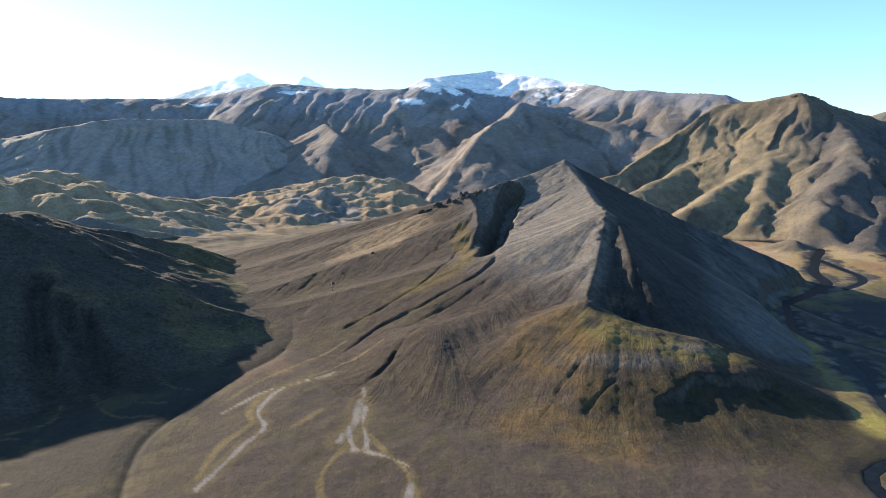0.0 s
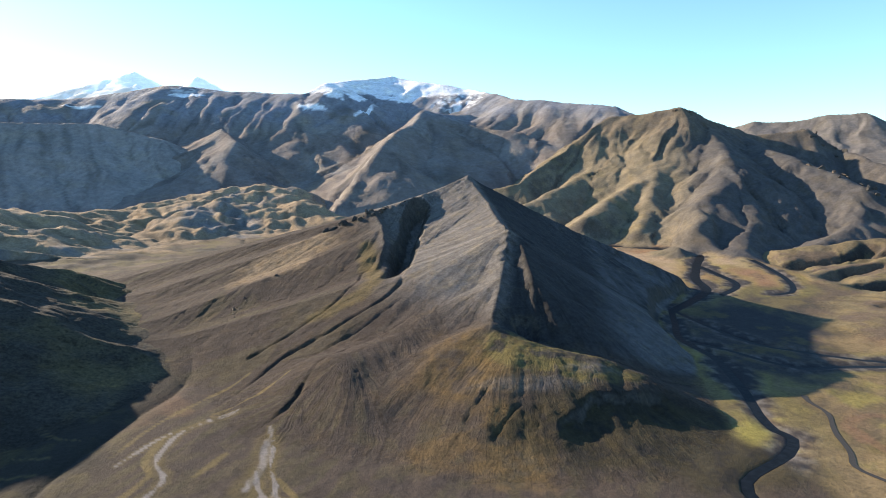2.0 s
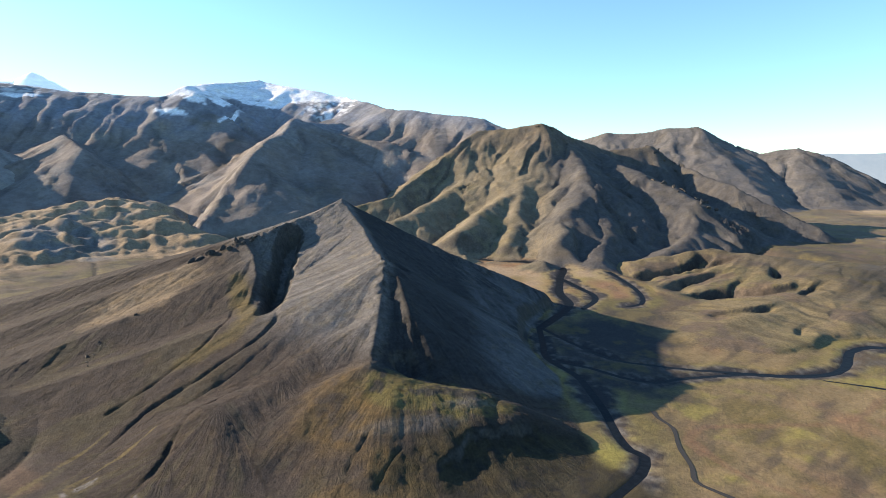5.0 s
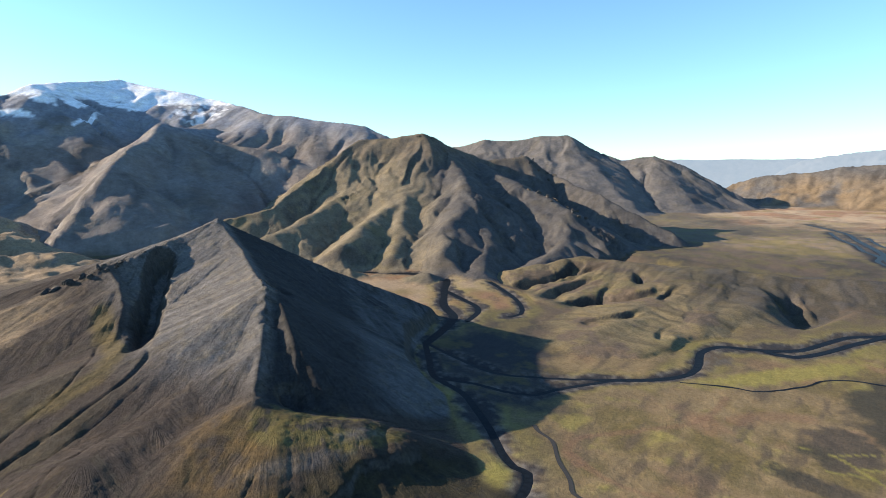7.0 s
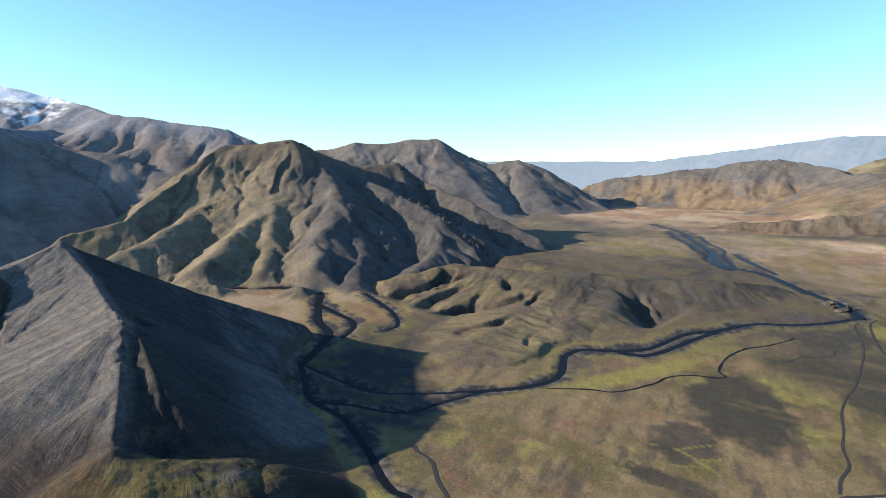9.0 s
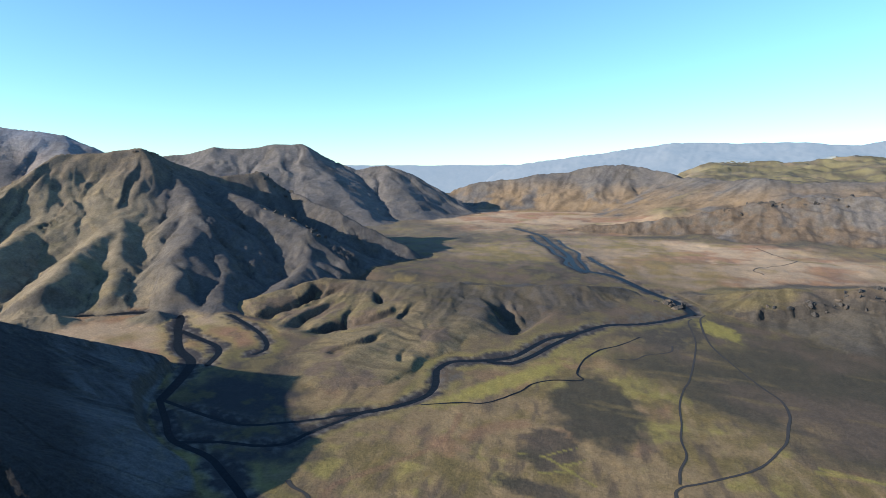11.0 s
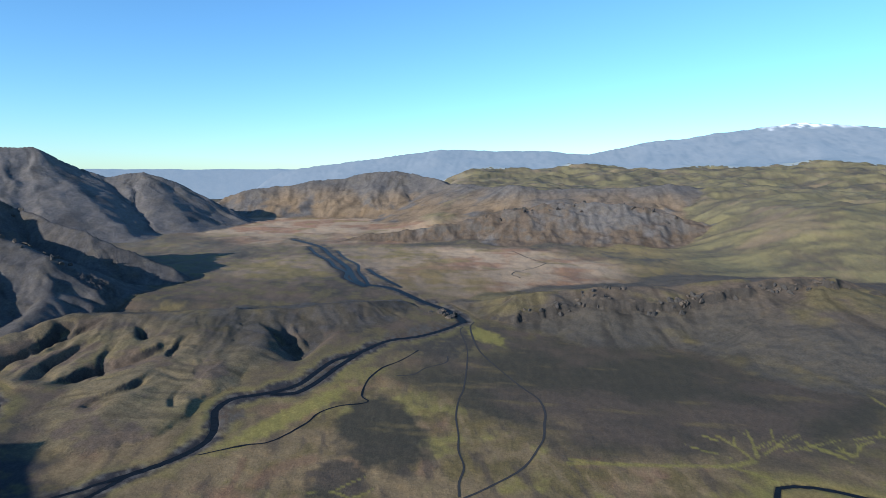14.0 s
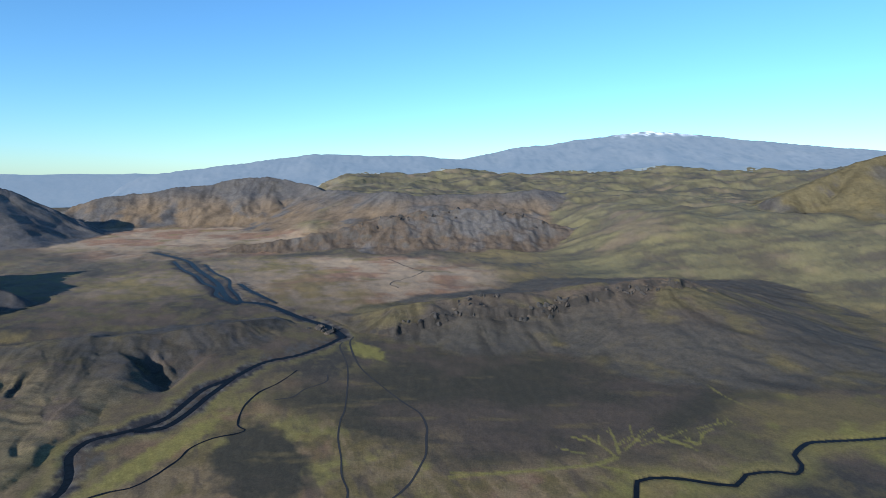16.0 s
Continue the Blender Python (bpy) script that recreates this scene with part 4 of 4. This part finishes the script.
LOBES = mountain(
    "gullied_hill", "smooth olive hills cut by narrow parallel gullies", (340, 1300, 60, 960), 2.6,
    [([(660, 790, 28), (740, 770, 40), (800, 740, 50), (828, 642, 46), (875, 512, 48)], (0.25, 0.2), (0.17, 0.14), 160.0),
     ([(875, 512, 48), (890, 440, 48), (925, 390, 50), (972, 315, 48), (1030, 262, 38)], (0.25, 0.18), (0.40, 0.3), 90.0),
     ([(850, 560, 44), (700, 520, 27), (560, 480, 14), (505, 460, 8)], (0.2, 0.16), (0.24, 0.2), 90.0, 20.0),
     ([(880, 440, 44), (760, 412, 26), (650, 420, 14)], (0.40, 0.34), (0.2, 0.18), 90.0, 14.0)],
    lobe_cover, HILLSIDE, gully=(1.2, 30), rough=(3, 70), warp=10.0, soft=14.0, join=7.0, seed=701, carve=ravines, category="hill")

FLAT = mountain(
    "flat_topped_mountain", "far flat-topped mountain, bluish with distance", (1400, 3000, 1200, 3000), 10.0,
    [([(1500, 2650, 280), (1752, 2434, 321), (1841, 2368, 350), (1927, 2298, 342), (2049, 2190, 368), (2135, 2106, 370), (2199, 1964, 285), (2251, 1873, 248), (2338, 1763, 268), (2389, 1641, 222), (2411, 1516, 160), (2440, 1420, 110)], (0.6, 0.3), (0.55, 0.3), 260.0)],
    slope_cover(GREY * 0.95, GREY * 0.9, GREY * 0.8, GREY * 0.85, 150, (0.8, 1.3), seed=15), FAR_ROCK, gully=(8, 110), rough=(7, 110), warp=25.0, soft=15.0, join=20.0, seed=801)

HUT_HILLS = mountain(
    "tan_hill", "far row of rounded tan and dark hills behind the plain", (2150, 4100, -1000, 2300), 10.0,
    [([(2840, 1677, 140), (2961, 1452, 188), (3060, 1238, 228), (3130, 1038, 254), (3180, 840, 272), (3150, 675, 242), (2980, 496, 205)], (0.5, 0.36), (0.6, 0.45), 220.0),
     ([(2980, 496, 205), (2593, 140, 200), (2589, -194, 201), (2569, -377, 212), (2620, -600, 200)], (0.5, 0.35), (0.45, 0.3), 160.0)],
    slope_cover(GREY * 0.75, TAN * 0.5, ROCK, GREY * 0.8, 150, (0.8, 1.3), seed=17), FAR_ROCK, gully=(10, 170), rough=(30, 210), warp=30.0, soft=20.0, join=24.0, seed=901, category="hill")

MIDDLE = mountain(
    "craggy_hill", "long dark craggy hill rising from the tan flood plain", (1450, 2700, -1100, 1100), 5.0,
    [([(1801, 729, 19), (1880, 653, 55), (1941, 441, 80), (2005, 279, 105), (2044, 128, 147), (2102, -101, 164), (2091, -234, 160), (2056, -452, 107), (2072, -638, 76)], (0.5, 0.4), (0.62, 0.45), 140.0)],
    slope_cover(BROWN * 1.1, BROWN * 1.05, ROCK, GREY * 0.85, 110, (0.7, 1.1), seed=19), ROCKY, gully=(3.5, 80), rough=(15, 62), warp=16.0, soft=10.0, join=12.0, seed=1001, category="hill")


def scarp(H, X, Y):
    """A broken rock step below the hill's brow."""
    line = glide([(985, 60), (1030, -60), (1040, -150), (1062, -240), (1095, -330), (1118, -400), (1130, -500)], 12)
    d = off_line(X, Y, line, 90)
    way = np.interp(-Y, -line[:, 1], line[:, 0])
    front = ramp(-4, 4, X - way + 16 * fbm(X, Y, 36, 4, 98) + 5 * fbm(X, Y, 9, 2, 90))
    broken = ramp(-0.15, 0.2, fbm(X, Y, 130, 3, 89) + 0.12)
    return H + 12 * broken * ramp(85, 10, d) * front - 3 * broken * ramp(60, 10, d) + 8 * broken * ramp(24, 4, d) * (ridged(X, Y, 15, 4, 99) - 0.6)


LEDGE = mountain(
    "ledge_hill", "low dark hill with a broken rock ledge", (560, 1900, -1500, 420), 3.0,
    [([(1060, 150, 34), (1060, 60, 50), (1085, -67, 62), (1120, -211, 64), (1130, -356, 76), (1150, -475, 74)], (0.2, 0.16), (0.42, 0.24), 110.0, 0.0, 0.24),
     ([(1150, -475, 74), (1240, -600, 56), (1350, -760, 34)], (0.15, 0.13), (0.26, 0.2), 90.0, 30.0, 0.22)],
    slope_cover(BROWN * 0.95, SOIL * 1.25, ROCK * 0.55, OLIVE * 0.95, 50, (0.5, 0.85), seed=21), HILLSIDE, gully=(1.2, 55), rough=(4, 60), warp=9.0, soft=10.0, join=8.0, seed=1101, carve=scarp, category="hill")

RIGHT = mountain(
    "green_ridge", "smooth green-brown ridge at the edge of the plateau", (1300, 3400, -3400, -1000), 9.0,
    [([(1968, -1182, 226), (2018, -1382, 292), (2024, -1461, 328), (2024, -1545, 346), (2000, -1800, 380), (1950, -2200, 370)], (0.5, 0.4), (0.62, 0.55), 240.0)],
    slope_cover(OLIVE * 1.05, OLIVE * 1.1, ROCK, SOIL * 1.8, 250, (0.8, 1.3), seed=23), FAR_ROCK, gully=(8, 90), rough=(8, 90), warp=20.0, soft=15.0, join=20.0, seed=1201, category="ridge")


def far_snow(X, Y, Z, S, n1, n2, n3):
    return ramp(545, 585, Z + 40 * n2) * ramp(-0.25, 0.1, n2 + n3)


FAR = mountain(
    "distant_volcano", "distant volcano with snow on its summit, blue-grey from a haze glow", (3300, 4990, -3900, 2700), 22.0,
    [([(3878, 1848, 265), (4163, 1060, 388), (4223, 789, 416), (4296, 76, 408), (4292, -199, 375), (4456, -602, 469), (4503, -923, 497), (4511, -1308, 558), (4460, -1627, 592), (4347, -1908, 557), (4159, -2289, 499), (3800, -2900, 420)], (0.3, 0.15), (0.5, 0.42), 400.0)],
    slope_cover(GREY * 0.6, GREY * 0.6, GREY * 0.6, GREY * 0.7, 300, (0.8, 1.3), far_snow, 25), DISTANT_HAZE, gully=(8, 300), rough=(12, 300), warp=40.0, soft=30.0, join=40.0, seed=1301)

HORNS = mountain(
    "distant_peak", "distant snow-streaked peaks behind the range, paled by a haze glow", (-1700, 0, 2700, 3900), 14.0,
    [([(-1500, 3000, 430), (-1275, 3044, 469), (-1080, 3119, 543), (-895, 3177, 612), (-773, 3209, 552), (-700, 3225, 560), (-617, 3242, 603), (-513, 3260, 550), (-350, 3300, 470)], (0.5, 0.3), (0.6, 0.3), 260.0)],
    slope_cover(GREY * 1.3, GREY, GREY, SNOW * 0.6, 450, (0.8, 1.3), lambda X, Y, Z, S, a, b, c: 0.8 * ramp(480, 540, Z + 60 * b), 27), DISTANT_HAZE, gully=(20, 110), rough=(10, 110), warp=20.0, soft=12.0, join=24.0, seed=1401)

MOUNTAINS = [CONE, PEAK, ICE, SHADE, HUMMOCKS, NEAR_HILL, LOBES, FLAT, HUT_HILLS, MIDDLE, LEDGE, RIGHT, FAR, HORNS]

# ---- the ground: one sheet to the horizon, finer where it is near ----
view = np.radians(np.concatenate([np.arange(-140, 45, 0.16), np.arange(45, 220.1, 2.5)])) + np.pi / 2
rings = np.concatenate([np.linspace(0.001, 110, 14), 115 * np.exp(np.arange(0, math.log(4920 / 115), 0.0072))])
A, R = np.meshgrid(view, rings)
GX, GY = R * np.cos(A), R * np.sin(A)
bank = river_off(GX, GY)
GZ = floor_height(GX, GY, bank[0])
sunk = np.zeros(GX.shape)
for spec in MOUNTAINS:
    x0, x1, y0, y1 = spec["box"]
    inside = (GX > x0 + spec["step"]) & (GX < x1 - 2 * spec["step"]) & (GY > y0 + spec["step"]) & (GY < y1 - 2 * spec["step"])
    H = clear_of_water(massif(spec, GX[inside], GY[inside])[0], (None, bank[1][inside]))
    sunk[inside] = np.maximum(sunk[inside], ramp(0.1, 1.2, (H - GZ[inside]) / spec["join"] + 1))
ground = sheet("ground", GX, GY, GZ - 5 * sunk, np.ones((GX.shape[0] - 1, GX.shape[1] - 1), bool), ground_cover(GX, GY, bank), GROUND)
tagged(ground, "mossy valley floor with dark gravel and dry grass", "ground", kind="structure")

for spec in MOUNTAINS:
    raise_mountain(spec)

# the last low hills along the horizon
HA, HR = np.meshgrid(np.radians(np.arange(-30, 86, 0.2)), np.linspace(4560, 4960, 14))
HX, HY = HR * np.cos(HA), HR * np.sin(HA)
HZ = floor_height(HX, HY) + 4 + (34 + 16 * fbm(HX, HY, 500, 4, 149)) * ramp(4560, 4900, HR)
hills = sheet("backdrop", HX, HY, HZ, np.ones((HX.shape[0] - 1, HX.shape[1] - 1), bool), np.broadcast_to(GREY * 0.7, HX.shape + (3,)), DISTANT_HAZE)
tagged(hills, "last low hills along the horizon, blue-grey from a haze glow", "hills", kind="structure")


# ---- water and tracks ----
def ribbon(name, line, width, height, material, wander=0.25, seed=0):
    """A strip along a line, its width varying, at the height that a function gives."""
    p = line[:, :2]
    way = np.gradient(p, axis=0)
    way /= np.linalg.norm(way, axis=1)[:, None] + 1e-9
    side = np.stack([-way[:, 1], way[:, 0]], -1)
    s = np.arange(len(p)) * 1.0
    offs = np.linspace(-0.5, 0.5, 5)
    grow = 1 + wander * fbm(s, 0 * s + seed, 9, 3, seed)
    X = np.stack([p[:, 0] + side[:, 0] * o * width * grow for o in offs], -1)
    Y = np.stack([p[:, 1] + side[:, 1] * o * width * grow for o in offs], -1)
    ob = sheet(name, X, Y, height(X, Y), np.ones((len(p) - 1, 4), bool), np.full(X.shape + (3,), 0.05), material)
    return ob


TRACK = plain_material("track_gravel", (0.020, 0.019, 0.018), 0.95, 0.35, 1.2)
for n, (k, (w, p)) in enumerate(RIVERS.items()):
    if k == "left":
        continue  # a dry cut
    if k in RILLS:
        rill = ribbon("stream", glide(p, 4), w * 1.1, lambda X, Y: floor_height(X, Y) + 0.25, WATER if k == "stream" else TRACK, 0.9, len(k) + n)
        tagged(rill, "narrow dark stream winding through the moss" if k == "stream" else "narrow dark earth cut left by a dried-up stream", "stream", kind="structure")
        continue
    water = ribbon("river", LINES[k], w + min(2.0, 0.3 * w), lambda X, Y, lift=0.05 * n: lowland(X, Y) - 0.75 + lift, WATER, 0.5, len(k))
    tagged(water, "dark shallow river over black sand", "river", kind="structure")

for width, points in ((2.4, [(968, 128), (937, 130), (864, 111), (807, 85), (729, 37), (694, 14), (655, 5), (623, 5), (590, 5), (568, 9), (521, 23), (481, 50), (457, 70), (441, 71), (415, 58), (380, 20)]),
                      (1.9, [(940, 142), (916, 143), (836, 120), (712, 106), (670, 106), (626, 102), (580, 92), (544, 86), (513, 76), (485, 76), (461, 72)])):
    line = glide(points, 5)
    track = ribbon("dirt_track", line, width, lambda X, Y: floor_height(X, Y) + 0.25, TRACK, 0.6, int(width))
    tagged(track, "narrow dark gravel jeep track across the flats", "track", kind="structure")


# ---- rocks, crags and huts ----
def heights_at(x, y):
    """The height of the land at some places, mountains and all."""
    X, Y = np.array(x, float), np.array(y, float)
    g = floor_height(X, Y)
    z = g.copy()
    for spec in MOUNTAINS:
        x0, x1, y0, y1 = spec["box"]
        on = (X > x0) & (X < x1) & (Y > y0) & (Y < y1)
        if on.any():
            z[on] = np.maximum(z[on], smax(clear_of_water(massif(spec, X[on], Y[on])[0], river_off(X[on], Y[on])), g[on], spec["join"]))
    return z


def rock_mesh(name, seed, material, stretch):
    """A broken block of lava: a lumpy ball cut by flat faces."""
    bm = bmesh.new()
    bmesh.ops.create_icosphere(bm, subdivisions=3, radius=1.0)
    rng = random.Random(seed)
    cuts = [(Vector((rng.uniform(-1, 1), rng.uniform(-1, 1), rng.uniform(-0.6, 1))).normalized(), rng.uniform(0.45, 0.8)) for _ in range(9)]
    for v in bm.verts:
        p = v.co.copy()
        for way, far in cuts:
            over = p.dot(way) - far
            if over > 0:
                p -= way * over * 0.92
        p *= 1 + 0.22 * noise.noise(p * 2.3 + Vector((seed, 0, 0))) + 0.1 * noise.noise(p * 6.1)
        v.co = Vector((p.x * stretch[0], p.y * stretch[1], p.z * stretch[2]))
    me = bpy.data.meshes.new(name)
    bm.to_mesh(me)
    bm.free()
    me.materials.append(material)
    return me


CRAG = plain_material("dark_lava_rock", (0.042, 0.038, 0.034), 0.95, 0.5, 1.6)
CRAG_BROWN = plain_material("brown_rock", (0.070, 0.056, 0.043), 0.95, 0.45, 1.8)
ROCKS = [rock_mesh("rock", s, CRAG if s % 3 else CRAG_BROWN, w) for s, w in enumerate(((1.0, 0.8, 0.8), (1.3, 0.7, 0.9), (0.8, 0.9, 1.2), (1.6, 0.8, 0.7), (1.0, 1.0, 1.0), (1.2, 0.8, 1.3)))]
rng = random.Random(11)


def rocks_along(points, count, sizes, spread, label, group, sink=0.3, kind="rock_outcrop"):
    line = glide(points, 2.0)
    places = [line[rng.randrange(len(line))] + np.array((rng.gauss(0, spread), rng.gauss(0, spread))) for _ in range(count)]
    for (x, y), z in zip(places, heights_at(*zip(*places))):
        s = rng.uniform(*sizes)
        ob = new(kind, rng.choice(ROCKS))
        ob.matrix_world = pose(x, y, z + s * (0.45 - sink), rng.uniform(-25, 25), rng.uniform(-25, 25), rng.uniform(0, 360)) @ Matrix.Diagonal((s * rng.uniform(0.8, 1.4), s * rng.uniform(0.6, 1.0), s * rng.uniform(0.7, 1.3), 1))
        tagged(ob, label, "rock", group)


rocks_along([(112, 712), (83, 690), (62, 682)], 9, (0.9, 2.0), 4.0, "jagged dark rock on the crest of the cone mountain", "crest rocks")
rocks_along([(58, 676), (45, 672), (28, 674)], 20, (1.4, 3.6), 5.0, "jagged dark rock on the crest of the cone mountain", "crest rocks")
rocks_along([(16, 680), (6, 678), (-4, 676)], 12, (2.6, 5.0), 3.5, "blocky dark crag on the mountain's sunny shoulder", "shoulder crags")
rocks_along([(172, 560), (166, 540), (160, 505)], 6, (0.8, 1.8), 3.0, "broken rock below the sharp crest", "crest rocks")
rocks_along([(1000, 40), (1030, -60), (1050, -110)], 14, (2.5, 5.0), 8.0, "weathered brown crag on the ledge of the low hill", "ledge crags")
rocks_along([(1030, -150), (1055, -215), (1070, -250)], 26, (3.0, 6.0), 7.0, "weathered dark crag on the ledge of the low hill", "ledge crags")
rocks_along([(1085, -310), (1105, -350), (1120, -420), (1128, -490)], 22, (2.5, 5.5), 6.0, "weathered dark crag on the ledge of the low hill", "ledge crags")
rocks_along([(1045, -40), (1070, -70), (1090, -130)], 12, (2.5, 5.0), 6.0, "dark crag on the brow of the low hill", "ledge crags")
rocks_along([(2005, 280), (2044, 128), (2102, -101), (2092, -234), (2056, -452)], 30, (4.0, 8.0), 24.0, "dark crag on the long hill above the flood plain", "hill crags")
rocks_along([(800, 1318), (813, 1310), (860, 1290)], 4, (4.0, 6.0), 6.0, "dark rock on the mountain's summit", "summit rocks")
rocks_along([(1060, 1228), (1080, 1223), (1105, 1160), (1100, 1060)], 9, (4.0, 7.0), 9.0, "dark rock on the mountain's eastern crest", "summit rocks")
rocks_along([(919, 1055), (939, 898), (900, 860)], 16, (3.5, 7.0), 12.0, "dark crag on a spur of the mountain", "spur crags")
rocks_along([(-60, 560), (-85, 540), (-110, 520), (-40, 600)], 9, (0.8, 1.8), 14.0, "lone dark boulder lying on the gravel slope", "boulders", kind="boulder")
rocks_along([(985, 175), (1005, 200), (1020, 190)], 12, (4.0, 7.0), 6.0, "dark rock at the river's narrows", "river rocks")


# ---- the huts at the far edge of the plain ----
WHITE = plain_material("white_paint", (0.80, 0.80, 0.78), 0.6, 0.06, 0.8)
ROOF = plain_material("pale_sheet_roof", (0.62, 0.62, 0.62), 0.45, 0.1, 0.8)
DOOR = plain_material("brown_door_paint", (0.12, 0.07, 0.05), 0.6, 0.1, 0.3)
PANE = plain_material("window_glass", (0.02, 0.025, 0.03), 0.08, 0.1, 0.3)


def part(name, bm, material, parent, label=""):
    me = bpy.data.meshes.new(name)
    bm.to_mesh(me)
    bm.free()
    me.materials.append(material)
    ob = new(name, me)
    ob.parent = parent
    return tagged(ob, label)


def block(x0, x1, y0, y1, z0, z1):
    bm = bmesh.new()
    bmesh.ops.create_cube(bm, size=1.0)
    for v in bm.verts:
        v.co = ((x0 + x1) / 2 + v.co.x * (x1 - x0), (y0 + y1) / 2 + v.co.y * (y1 - y0), (z0 + z1) / 2 + v.co.z * (z1 - z0))
    return bm


def hut(x, y, turn, long, wide, high, label):
    base = new("hut")
    base.matrix_world = pose(x, y, float(heights_at([x], [y])[0]) - 0.1, 0, 0, turn)
    bm = bmesh.new()
    a, b, top = long / 2, wide / 2, high + wide * 0.32
    ring = [(-b, 0), (b, 0), (b, high), (0, top), (-b, high)]
    ends = [[bm.verts.new((s, p, q)) for p, q in ring] for s in (-a, a)]
    bm.faces.new(ends[0]), bm.faces.new(reversed(ends[1]))
    for i in range(5):
        bm.faces.new((ends[0][i], ends[1][i], ends[1][(i + 1) % 5], ends[0][(i + 1) % 5]))
    bmesh.ops.recalc_face_normals(bm, faces=bm.faces)
    part("wall", bm, WHITE, base)
    for s in (-1, 1):
        bm = block(-a - 0.4, a + 0.4, -0.02, math.hypot(b, top - high) + 0.5, 0.0, 0.18)
        bmesh.ops.transform(bm, matrix=pose(0, 0, top + 0.02, -s * math.degrees(math.atan2(top - high, b)) if s > 0 else 0, 0, 0) if s > 0 else pose(0, 0, top + 0.02, 0, 0, 180) @ pose(0, 0, 0, -math.degrees(math.atan2(top - high, b)), 0, 0), verts=bm.verts)
        part("roof", bm, ROOF, base, "pale sheet metal roof")
    part("door", block(-0.6, 0.6, -b - 0.08, -b + 0.02, 0, 2.05), DOOR, base, "brown wooden door")
    for wx in (-a * 0.6, a * 0.6):
        part("window", block(wx - 0.6, wx + 0.6, -b - 0.06, -b + 0.02, 1.0, 2.1), PANE, base, "dark window pane")
    return tagged(base, label, "hut", "huts on the plain")


hut(3410, 1900, 25, 16, 9, 5.0, "small white hut with a pale roof on the plain")
hut(3432, 1872, 30, 14, 8, 4.5, "small white hut with a pale roof on the plain")
hut(3462, 1838, 10, 9, 6, 3.5, "smaller white hut standing apart on the plain")
